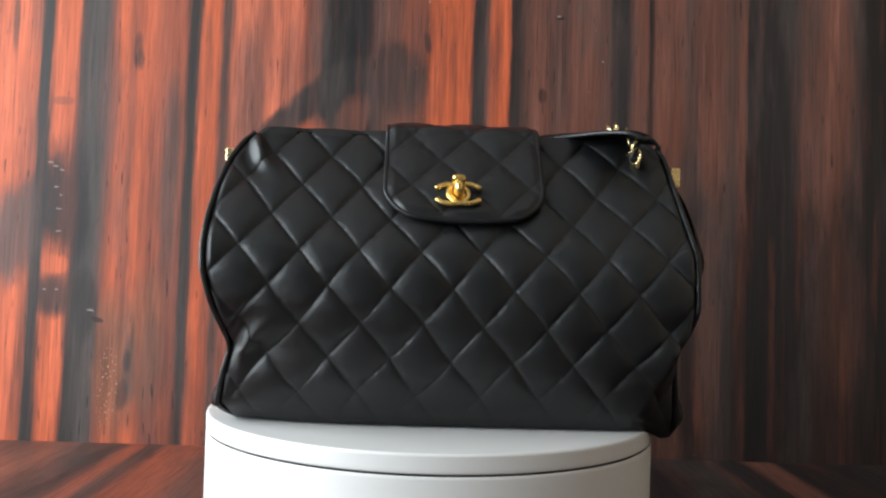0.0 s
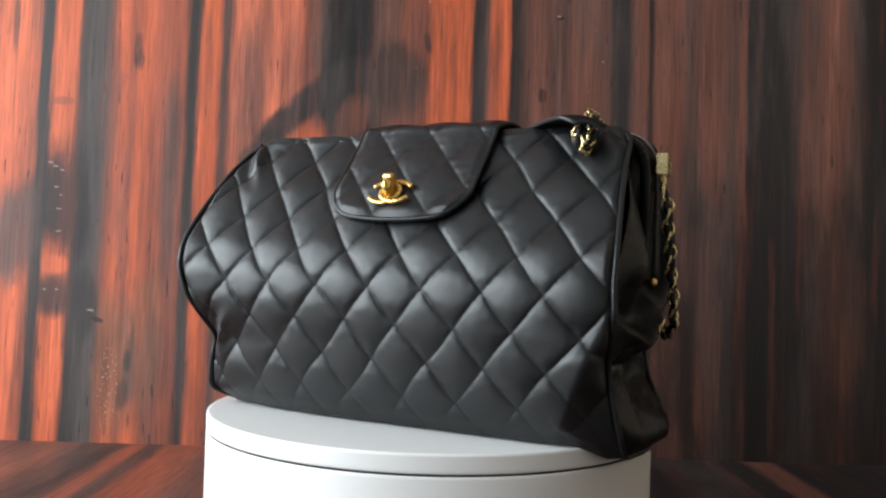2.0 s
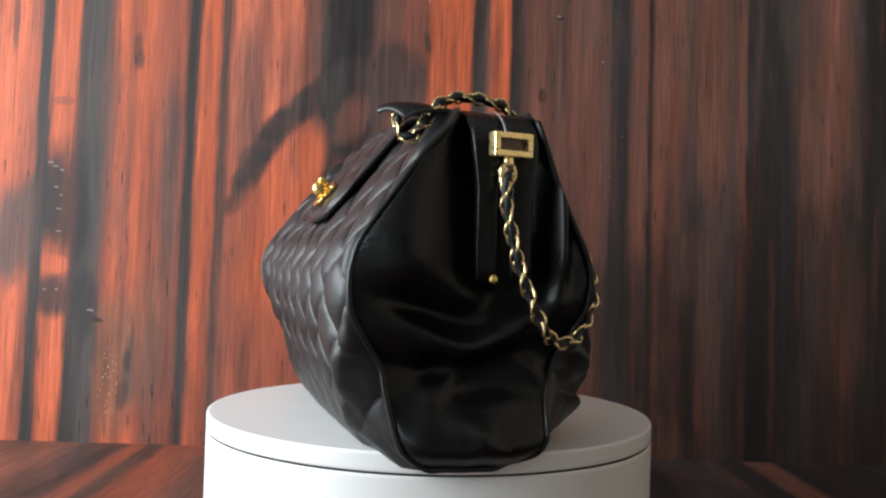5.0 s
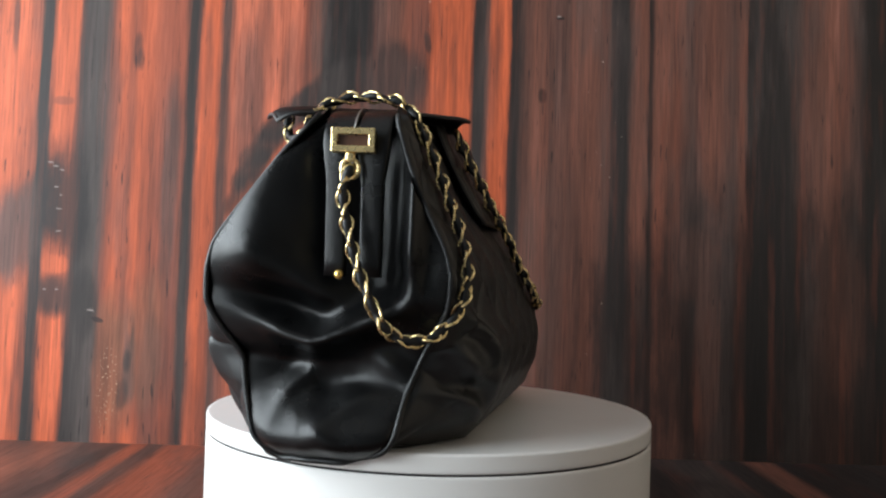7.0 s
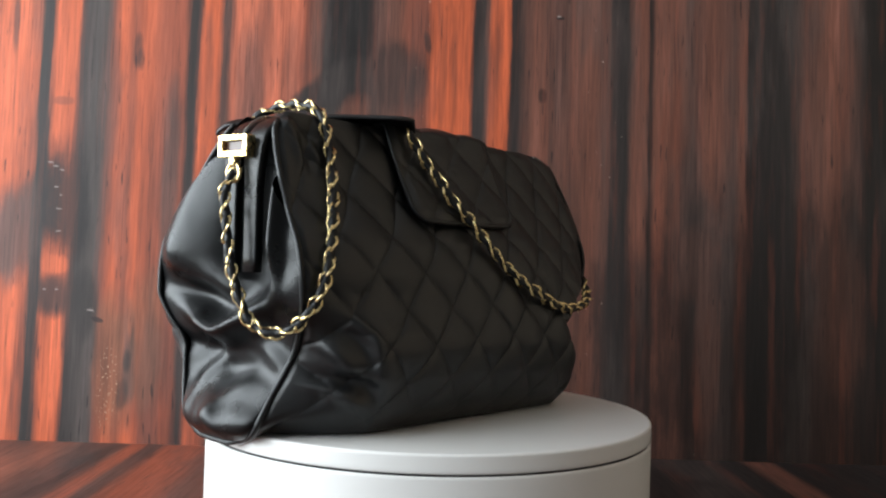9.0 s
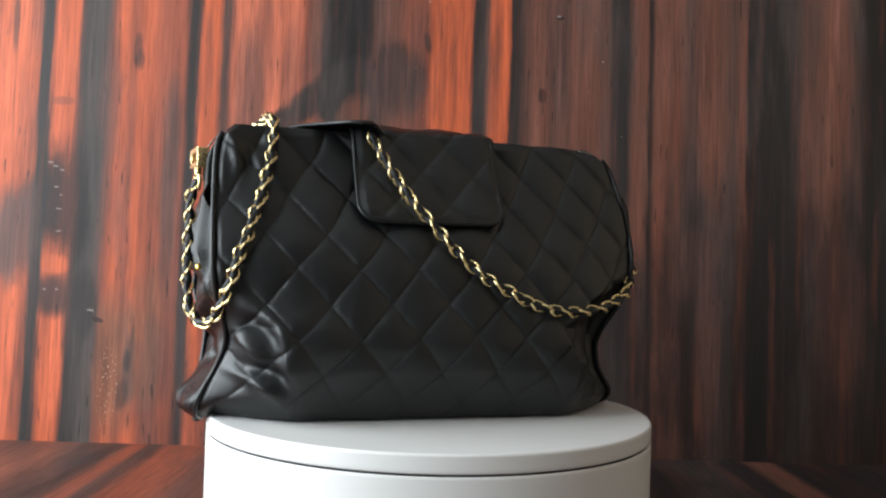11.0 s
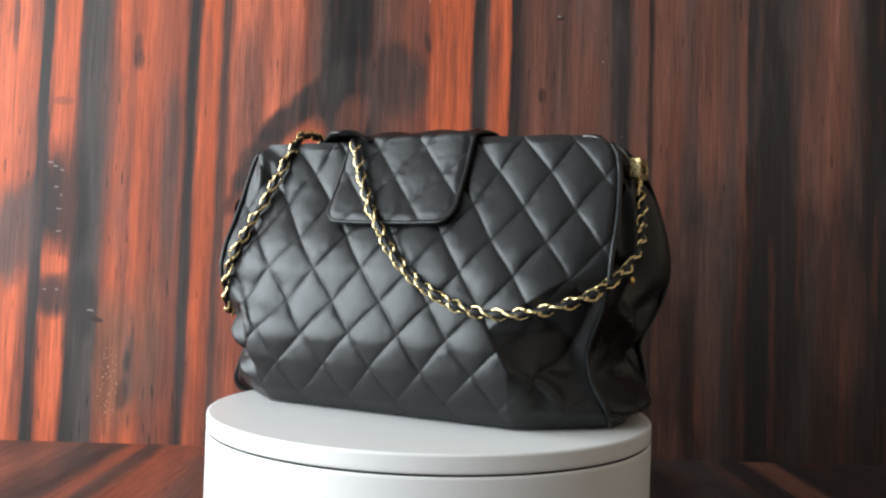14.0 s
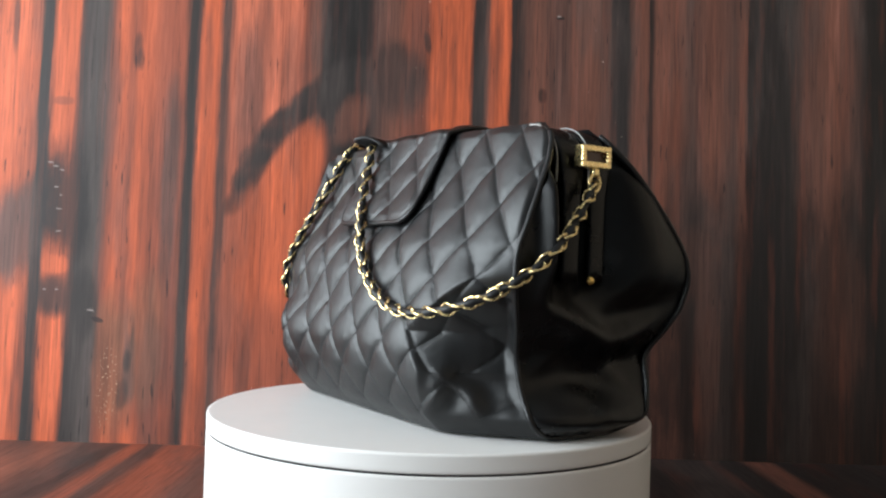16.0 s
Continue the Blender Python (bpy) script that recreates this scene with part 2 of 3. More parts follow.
def gold(name, colour=(0.88, 0.60, 0.19), rough=0.29):
    m, nodes, links, bsdf = material(name)
    g = Graph(nodes, links)
    co = nodes.new("ShaderNodeTexCoord").outputs["Object"]
    tarnish = g.noise(co, 220.0, 4.0, 0.6)
    g.put(g.mix(g.span(tarnish, 0.4, 0.8, 0.0, 0.6), colour, tuple(c * 0.72 for c in colour)), bsdf.inputs["Base Color"])
    g.put(g.span(tarnish, 0.3, 0.7, rough - 0.06, rough + 0.1), bsdf.inputs["Roughness"])
    bsdf.inputs["Metallic"].default_value = 1.0
    g.put(g.bump(tarnish, 0.1, 0.0003), bsdf.inputs["Normal"])
    return m


def painted(name, colour, rough, mottling=0.05, scale=14.0, bumpiness=0.05):
    m, nodes, links, bsdf = material(name)
    g = Graph(nodes, links)
    co = nodes.new("ShaderNodeTexCoord").outputs["Object"]
    cloud = g.noise(co, scale, 4.0, 0.6)
    speck = g.noise(co, scale * 40, 2.0)
    dark = tuple(c * (1 - 2 * mottling) for c in colour)
    base = g.mix(g.span(cloud, 0.3, 0.7), colour, dark)
    g.put(g.mix(g.span(speck, 0.62, 0.75, 0.0, 0.25), base, dark), bsdf.inputs["Base Color"])
    g.put(g.span(cloud, 0.3, 0.7, rough - 0.05, rough + 0.07), bsdf.inputs["Roughness"])
    g.put(g.bump(speck, bumpiness, 0.0004), bsdf.inputs["Normal"])
    return m


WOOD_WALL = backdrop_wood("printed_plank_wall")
WOOD_FLOOR = backdrop_wood("printed_plank_floor", True)
QUILT = leather("quilted_black_leather", 0.0050, 0.42, 900.0, 0.48)
SMOOTH = leather("smooth_black_leather", 0.0024, 0.28, 1300.0, 0.26)
PIPING = leather("piping_leather", 0.005, 0.34, 1300.0, 0.36)
CORD = leather("woven_leather", 0.0045, 0.45, 1200.0, 0.35)
THREAD = leather("black_thread", 0.012, 0.5, 2000.0, 0.32)
STEEL = gold("steel_edge", (0.30, 0.30, 0.29), 0.42)
PAD = leather("matt_black_leather", 0.004, 0.5, 1000.0, 0.2)
EDGE = painted("pad_edge_paint", (0.014, 0.014, 0.015), 0.45)
GOLD = gold("gold_plated_metal")
GOLD_PALE = gold("pale_gold_metal", (0.93, 0.74, 0.37), 0.25)
INSET = painted("brown_inset", (0.09, 0.045, 0.03), 0.2)
WHITE = painted("white_turntable_plastic", (0.74, 0.735, 0.715), 0.38, 0.015)
GAP = painted("dark_gap", (0.008, 0.008, 0.009), 0.6)
PLASTER = painted("plain_plaster", (0.26, 0.265, 0.26), 0.85, 0.03, 3.0)
PALE = painted("pale_warm_plaster", (0.56, 0.44, 0.33), 0.85, 0.03, 3.0)
DUSKY = painted("dark_grey_wall_paint", (0.11, 0.11, 0.11), 0.85, 0.03, 3.0)
CEILING = painted("white_ceiling", (0.66, 0.64, 0.62), 0.9, 0.03, 3.0)


# ---------------------------------------------------------------- mesh tools
def mesh_of(name, verts, faces, mat, smooth=True):
    me = bpy.data.meshes.new(name)
    me.from_pydata([tuple(v) for v in verts], [], faces)
    me.materials.append(mat)
    if smooth:
        me.polygons.foreach_set("use_smooth", [True] * len(me.polygons))
    me.update()
    return me


def part(name, data, parent=None, label=""):
    ob = new(name, data)
    if parent is not None:
        ob.parent = parent
    if label:
        ob["label"] = label
    return ob


def box_bm(sx, sy, sz, bevel=0.0, segments=2):
    bm = bmesh.new()
    bmesh.ops.create_cube(bm, size=1.0)
    bmesh.ops.scale(bm, vec=(sx, sy, sz), verts=bm.verts)
    if bevel:
        bmesh.ops.bevel(bm, geom=list(bm.edges), offset=bevel, segments=segments, affect="EDGES", profile=0.5)
    return bm


def bm_mesh(name, bm, mat, smooth=False):
    bmesh.ops.recalc_face_normals(bm, faces=bm.faces)
    me = bpy.data.meshes.new(name)
    bm.to_mesh(me)
    bm.free()
    me.materials.append(mat)
    if smooth:
        me.polygons.foreach_set("use_smooth", [True] * len(me.polygons))
    return me


def grid_faces(nu, nv, closed=False, flip=False):
    faces = []
    for i in range(nu if closed else nu - 1):
        for j in range(nv - 1):
            a, b = i * nv + j, ((i + 1) % nu) * nv + j
            faces.append((a, a + 1, b + 1, b) if flip else (a, b, b + 1, a + 1))
    return faces


def smooth_path(points, count):
    """Points evenly spaced along a Catmull-Rom curve through the given ones."""
    p = [Vector(q) for q in points]
    p = [p[0] * 2 - p[1]] + p + [p[-1] * 2 - p[-2]]
    dense = []
    for i in range(1, len(p) - 2):
        for k in range(20):
            t = k / 20
            a, b, c, d = p[i - 1:i + 3]
            dense.append(0.5 * (2 * b + (c - a) * t + (2 * a - 5 * b + 4 * c - d) * t * t + (3 * b - a - 3 * c + d) * t ** 3))
    dense.append(p[-2])
    run = [0.0]
    for a, b in zip(dense, dense[1:]):
        run.append(run[-1] + (b - a).length)
    at = np.linspace(0, run[-1], count)
    xyz = [np.interp(at, run, [q[k] for q in dense]) for k in range(3)]
    return [Vector(q) for q in zip(*xyz)], run[-1]


def tube(name, path, radius, mat, sides=8, closed=False):
    n = len(path)
    verts = []
    up = None
    for i, q in enumerate(path):
        t = (path[(i + 1) % n] - path[i - 1]) if closed else (path[min(i + 1, n - 1)] - path[max(i - 1, 0)])
        t = t.normalized()
        if up is None:
            up = t.orthogonal().normalized()
        up = (up - t * up.dot(t)).normalized()
        side = t.cross(up)
        for k in range(sides):
            a = 2 * math.pi * k / sides
            verts.append(q + radius * (math.cos(a) * up + math.sin(a) * side))
    faces = []
    for i in range(n if closed else n - 1):
        for k in range(sides):
            a, b = i * sides, ((i + 1) % n) * sides
            faces.append((a + k, a + (k + 1) % sides, b + (k + 1) % sides, b + k))
    if not closed:
        faces += [tuple(range(sides))[::-1], tuple(range((n - 1) * sides, n * sides))]
    return mesh_of(name, verts, faces, mat)


# ---------------------------------------------------------------- the room
def slab(name, x0, x1, y0, y1, z0, z1, mat, label, category):
    me = bm_mesh(name, box_bm(x1 - x0, y1 - y0, z1 - z0), mat)
    ob = new(name, me)
    ob.location = ((x0 + x1) / 2, (y0 + y1) / 2, (z0 + z1) / 2)
    return tagged(ob, label, category, kind="structure")


def sheet(name, wide, long_, thick, mat):
    bm = box_bm(wide, long_, thick)
    return bm_mesh(name, bm, mat)


WALL_Y, LEAN = 0.317, 3.0
slab("floor", -1.7, 1.7, -2.2, 0.85, FLOOR_Z - 0.05, FLOOR_Z - 0.008, PLASTER, "plain grey floor under the backdrop sheet", "floor")
mat = new("backdrop_floor", sheet("backdrop_floor", 1.2, 0.78, 0.008, WOOD_FLOOR))
mat.location = (0, WALL_Y + 0.012 - 0.39, FLOOR_Z - 0.004)
tagged(mat, "dark red-brown plank-patterned floor sheet with satin sheen, shade painted at right", "backdrop floor", kind="structure")
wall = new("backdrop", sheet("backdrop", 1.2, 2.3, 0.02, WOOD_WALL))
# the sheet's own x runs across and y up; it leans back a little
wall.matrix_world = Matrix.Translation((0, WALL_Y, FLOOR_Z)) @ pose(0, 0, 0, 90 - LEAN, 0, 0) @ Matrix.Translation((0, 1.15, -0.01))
tagged(wall, "orange and black stained plank-patterned backdrop panel, shade painted at lower right", "backdrop", kind="structure")
# unseen plain shell, added to close the room
BACK, TOP = -2.1, 2.4
slab("wall_north", -1.7, 1.7, 0.75, 0.85, FLOOR_Z, TOP, PLASTER, "plain plastered wall behind the backdrop", "wall")
# added reflector: pale and warm to fill the turntable's right side
slab("wall_east", 1.6, 1.7, BACK, 0.75, FLOOR_Z, TOP, PALE, "unseen pale plastered side wall, added to bounce warm light", "wall")
# added behind the camera, dark so that the leather reflects little
slab("wall_south", -1.7, 1.7, BACK - 0.1, BACK, FLOOR_Z, TOP, DUSKY, "unseen dark grey wall, added to keep reflections dim", "wall")
slab("ceiling", -1.7, 1.7, BACK - 0.1, 0.85, TOP, TOP + 0.1, CEILING, "plain white ceiling", "ceiling")
west = slab("wall_west", -1.7, -1.6, BACK, 0.75, FLOOR_Z, 0.0, PLASTER, "plain grey plastered wall with a window opening", "wall")
for y0, y1, z0, z1 in ((BACK, 0.75, 1.32, TOP), (BACK, -1.75, 0.0, 1.32), (0.55, 0.75, 0.0, 1.32)):
    bit = part("wall_piece", bm_mesh("wall_piece", box_bm(0.1, y1 - y0, z1 - z0), PLASTER), west)
    bit.location = (0, (y0 + y1) / 2 - west.location.y, (z0 + z1) / 2 - west.location.z)


# ---------------------------------------------------------------- turntable
def lathe(name, profile, mat, sides=160):
    """Turned body from (radius, height) pairs."""
    n = len(profile)
    verts = []
    for i in range(sides):
        a = 2 * math.pi * i / sides
        verts += [(r * math.cos(a), r * math.sin(a), z) for r, z in profile]
    return mesh_of(name, verts, grid_faces(sides, n, True), mat)


def build_turntable():
    stand = new("turntable")
    stand.location = (0, 0, FLOOR_Z)
    h = -FLOOR_Z
    R = 0.15
    base = [(0, 0), (R - 0.002, 0), (R, 0.002), (R, 0.02), (R, h - 0.0145), (R, h - 0.0132), (R - 0.0003, h - 0.0125), (R - 0.001, h - 0.0122), (R - 0.006, h - 0.0122), (0, h - 0.0122)]
    part("base", lathe("base", base, WHITE), stand)
    part("gap", lathe("gap", [(0, h - 0.0123), (R - 0.0012, h - 0.0123), (R - 0.0012, h - 0.0100), (0, h - 0.0100)], GAP), stand, "dark groove between base and platter")
    top = [(0, -0.0111), (R - 0.0014, -0.0111), (R - 0.0002, -0.0106), (R, -0.0098), (R, -0.0080), (R, -0.0020), (R, -0.0012), (R - 0.0004, -0.0004), (R - 0.0013, 0), (R - 0.0020, 0), (R - 0.0030, 0), (R - 0.03, 0), (0, 0)]
    platter = part("platter", lathe("platter", top, WHITE), stand)
    platter.location = (0, 0, h)
    tagged(stand, "round white plastic display turntable with rotating platter", "turntable")
    return platter


platter = build_turntable()

# ---------------------------------------------------------------- handbag
bag = new("handbag")
tagged(bag, "black quilted leather frame handbag with gold chain strap", "handbag")

LEVELS = (0.186, 0.178, 0.162, 0.143, 0.124, 0.109, 0.094, 0.076, 0.061, 0.048, 0.030, 0.012, 0.002)
FRONT = dict(
    mid=(-0.014, -0.018, -0.031, -0.047, -0.061, -0.072, -0.079, -0.080, -0.077, -0.0735, -0.0690, -0.0630, -0.0550),
    right=(-0.011, -0.0145, -0.030, -0.044, -0.058, -0.068, -0.0715, -0.071, -0.062, -0.052, -0.049, -0.043, -0.033),
    left=(-0.019, -0.022, -0.036, -0.052, -0.067, -0.078, -0.082, -0.079, -0.069, -0.058, -0.057, -0.053, -0.038),
    xr=(0.126, 0.134, 0.1355, 0.138, 0.141, 0.143, 0.143, 0.1435, 0.140, 0.135, 0.137, 0.1405, 0.141),
    xl=(-0.125, -0.136, -0.1445, -0.1485, -0.1505, -0.1505, -0.1495, -0.145, -0.140, -0.1355, -0.1405, -0.144, -0.137),
    sign=-1, puff=0.0038, bow=3.2, bow_right=4.5, crease_right=((0.008, 0.039, 0.075), (0.108, 0.124, 0.140), 0.078), folds=((-0.124, 0.052, 60, 0.0035), (-0.127, 0.167, 112, 0.0040)), dents=(),
    across=(5.219, 5.441, 0.053, -0.056, -0.007, 0.253), up=(-1.262, 0.041, 4.788, -0.003, 0.027, 0.226))
BACKP = dict(
    mid=(0.026, 0.029, 0.036, 0.046, 0.0575, 0.0675, 0.0735, 0.0775, 0.082, 0.084, 0.081, 0.074, 0.064),
    right=(0.029, 0.030, 0.035, 0.042, 0.051, 0.059, 0.063, 0.061, 0.052, 0.045, 0.039, 0.036, 0.022),
    left=(0.018, 0.021, 0.027, 0.036, 0.044, 0.050, 0.050, 0.045, 0.038, 0.034, 0.033, 0.033, 0.022),
    xr=(0.127, 0.136, 0.138, 0.1385, 0.139, 0.139, 0.139, 0.136, 0.130, 0.128, 0.134, 0.146, 0.142),
    xl=(-0.129, -0.140, -0.145, -0.1475, -0.1485, -0.148, -0.147, -0.142, -0.134, -0.129, -0.132, -0.1435, -0.141),
    sign=1, puff=0.0034, bow=3.8, bow_right=2.5, crease_right=((0.010, 0.060, 0.085), (0.090, 0.100, 0.130), 0.085), crease_left=((0.017, 0.038, 0.061, 0.105), (-0.094, -0.097, -0.082, -0.140), 0.108), folds=((0.126, 0.166, 72, 0.0042), (0.119, 0.171, 48, 0.0032), (0.113, 0.050, 52, 0.0062), (0.106, 0.023, 38, 0.0085), (-0.103, 0.024, 115, 0.0045), (-0.117, 0.022, 66, 0.0056)), dents=((-0.150, 0.050, 0.050, 0.045, 0.010),),
    across=(3.718, -5.467, -0.059, 0.173, -0.005, 0.803), up=(0.258, 0.026, 4.703, 0.108, -0.096, -0.270))
NV = 240


def smooth_levels(values, n=NV):
    """Values at LEVELS, resampled along the middle curve and smoothed."""
    z = np.linspace(LEVELS[0], LEVELS[-1], n)
    v = np.interp(-z, [-q for q in LEVELS], values)
    k = np.hanning(2 * (n // 24) + 1)
    k /= k.sum()
    pad = len(k) // 2
    return np.convolve(np.concatenate([2 * v[0] - v[pad:0:-1], v, 2 * v[-1] - v[-2:-pad - 2:-1]]), k, "valid")


ZS = np.linspace(LEVELS[0], LEVELS[-1], NV)
for side in (FRONT, BACKP):
    for key in ("mid", "right", "left", "xr", "xl"):
        side[key] = smooth_levels(side[key])
    ds = np.hypot(np.diff(side["mid"]), np.diff(ZS))
    side["arc"] = np.concatenate([[0], np.cumsum(ds)])

CELL_X, CELL_S = 0.0368, 0.0447


def pillow(x, s, x0, s0, sharp=0.36):
    """Height 0..1 of a diamond-quilted pad; 0 on the seams."""
    a = (x - x0) / CELL_X + (s - s0) / CELL_S
    b = (x - x0) / CELL_X - (s - s0) / CELL_S
    return (np.abs(np.sin(np.pi * a)) * np.abs(np.sin(np.pi * b))) ** sharp


def seam_grid(side, x, z):
    """Where a point of a panel lies in the net of quilting seams; x and z in metres."""
    x, z = 10 * x, 10 * z - 0.8
    terms = (1.0, x, z, x * x, x * z, z * z)
    m = sum(c * q for c, q in zip(side["across"], terms))
    n = sum(c * q for c, q in zip(side["up"], terms))
    return m, n


def droop(p):
    """Leather that hangs past the platter's rim sinks a little."""
    d = math.hypot(p.x + 0.0126, p.y - 0.0194)
    if d > 0.147 and p.z < 0.03:
        p.z -= min(0.0085, (d - 0.147) * 0.85) * (1 - p.z / 0.03)
    return p


def panel_depth(side, u):
    """How far out a panel stands at every level, u 0..1 from left to right. Below a slack crease it slants back to the end seam."""
    half = "left" if u < 0.5 else "right"
    x = side["xl"] + (side["xr"] - side["xl"]) * u
    fall = abs(2 * u - 1) ** side["bow" if half == "left" else "bow_right"] + 0 * x
    if "crease_" + half in side:
        zs, xs, top = side["crease_" + half]
        start, end = np.interp(ZS, zs, xs), side["xl" if half == "left" else "xr"]
        gap = np.where(np.abs(end - start) < 0.004, 0.004 * np.sign(end), end - start)
        slant = np.clip((x - start) / gap, 0, 1) ** 1.2
        w = np.clip((top - ZS) / 0.03, 0, 1)
        w = w * w * (3 - 2 * w)
        fall = fall * (1 - w) + slant * w
    return side[half] + (side["mid"] - side[half]) * (1 - fall)


def panel_point(side, x_part, j):
    """Base point of a panel: x_part 0..1 from left to right, j the level's index."""
    x = side["xl"][j] + (side["xr"][j] - side["xl"][j]) * x_part
    return Vector((x, panel_depth(side, x_part)[j], ZS[j]))


def build_panel(name, side, nu=330):
    pts = np.empty((nu, NV, 3))
    us = np.linspace(0, 1, nu)
    for i, u in enumerate(us):
        pts[i, :, 0] = side["xl"] + (side["xr"] - side["xl"]) * u
        pts[i, :, 1] = panel_depth(side, u)
        pts[i, :, 2] = ZS
    du, dv = np.gradient(pts, axis=0), np.gradient(pts, axis=1)
    nrm = np.cross(du, dv)
    nrm /= np.linalg.norm(nrm, axis=2, keepdims=True)
    if nrm[nu // 2, NV // 2, 1] * side["sign"] < 0:
        nrm = -nrm
    lift, net_a, net_b = np.empty((nu, NV)), np.empty((nu, NV)), np.empty((nu, NV))
    for i in range(nu):
        for j in range(NV):
            q = Vector(pts[i, j])
            m, n = seam_grid(side, q.x, q.z)
            m += 0.10 * noise.noise(q * 26)
            n += 0.10 * noise.noise(q * 26 + Vector((7, 3, 1)))
            pad = (abs(math.sin(math.pi * (m + n) / 2)) * abs(math.sin(math.pi * (m - n) / 2))) ** 0.30
            net_a[i, j], net_b[i, j] = (m + n) / 2, (m - n) / 2
            cell = noise.noise(Vector((round((m + n) / 2 - 0.5) * 3.7, round((m - n) / 2 - 0.5) * 5.3, side["sign"])))
            lift[i, j] = pad * (side["puff"] + 0.0008 * cell) + 0.0011 * noise.noise(q * 17 + Vector((side["sign"] * 5, 0, 0))) + pad * 0.0003 * noise.noise(q * 70) + 0.0010 * pad * (1 - pad) * noise.noise(q * 190)
    for cx, cz, angle, height in side["folds"]:
        dx, dz = pts[:, :, 0] - cx, pts[:, :, 2] - cz
        c, t = math.cos(radians(angle)), math.sin(radians(angle))
        along, over = c * dx + t * dz, -t * dx + c * dz + 12.0 * (c * dx + t * dz) ** 2
        reach = np.exp(-(along / 0.014) ** 2)
        lift += reach * height * (np.exp(-(over / 0.0042) ** 2) - 0.8 * np.exp(-((over - 0.008) / 0.005) ** 2))
    for cx, cz, rx, rz, depth in side["dents"]:
        lift -= depth * np.exp(-((pts[:, :, 0] - cx) / rx) ** 2 - ((pts[:, :, 2] - cz) / rz) ** 2)
    fade_u = np.clip(np.minimum(us, 1 - us) / 0.014, 0, 1)[:, None]
    fade_v = (np.clip((ZS - 0.004) / 0.03, 0.12, 1) * np.clip((0.190 - ZS) / 0.010, 0.25, 1))[None, :]
    pts += nrm * (lift * fade_u * fade_v)[:, :, None]
    verts = [droop(Vector(p)) for p in pts.reshape(-1, 3)]
    skin = np.array([tuple(v) for v in verts]).reshape(nu, NV, 3)
    return mesh_of(name, verts, grid_faces(nu, NV, False, side["sign"] > 0), QUILT), build_stitches(skin, nrm, (net_a, net_b))


def build_stitches(skin, nrm, nets, pitch=0.0031, length=0.0023, radius=0.00025):
    """Short thread stitches along the quilting seams."""
    verts, faces = [], []

    def sew(line, out):
        run = np.concatenate([[0], np.cumsum(np.linalg.norm(np.diff(line, axis=0), axis=1))])
        for s in np.arange(0.004, run[-1] - 0.004, pitch):
            ends = [np.array([np.interp(q, run, line[:, c]) for c in range(3)]) for q in (s, s + length / 2, s + length)]
            up = np.array([np.interp(s, run, out[:, c]) for c in range(3)])
            along = ends[2] - ends[0]
            along /= max(1e-6, np.linalg.norm(along))
            over = np.cross(along, up)
            base = len(verts)
            for q, rise, r in zip(ends, (0.0, 0.0002, 0.0), (0.6, 1.0, 0.6)):
                for a, b in ((1, 0), (0, 1), (-1, 0), (0, -1)):
                    verts.append(q + up * (rise + radius * r * b) + over * (radius * r * a))
            for ring in (0, 4):
                for c in range(4):
                    faces.append((base + ring + c, base + ring + (c + 1) % 4, base + ring + 4 + (c + 1) % 4, base + ring + 4 + c))
            faces.extend(((base + 3, base + 2, base + 1, base), (base + 8, base + 9, base + 10, base + 11)))

    for net in nets:
        for k in range(math.ceil(net.min()), math.floor(net.max()) + 1):
            line, out = [], []
            for j in range(8, NV - 10):
                d = net[:, j] - k
                at = np.where(d[:-1] * d[1:] < 0)[0]
                if len(at) and 4 < at[0] < len(d) - 5:
                    i = at[0]
                    t = d[i] / (d[i] - d[i + 1])
                    line.append(skin[i, j] * (1 - t) + skin[i + 1, j] * t)
                    out.append(nrm[i, j])
            if len(line) > 12:
                sew(np.array(line), np.array(out))
    return mesh_of("stitching", verts, faces, THREAD)


for name, side, label in (("front_panel", FRONT, "diamond-quilted soft black leather front"), ("back_panel", BACKP, "diamond-quilted soft black leather back")):
    skin_mesh, stitch_mesh = build_panel(name, side)
    panel = part(name, skin_mesh, bag, label)
    part("stitching", stitch_mesh, panel, "fine black thread stitches")


def ridge(d, width):
    return math.exp(-(d / width) ** 2)


def ease(v):
    v = min(1.0, max(0.0, v))
    return v * v * (3 - 2 * v)


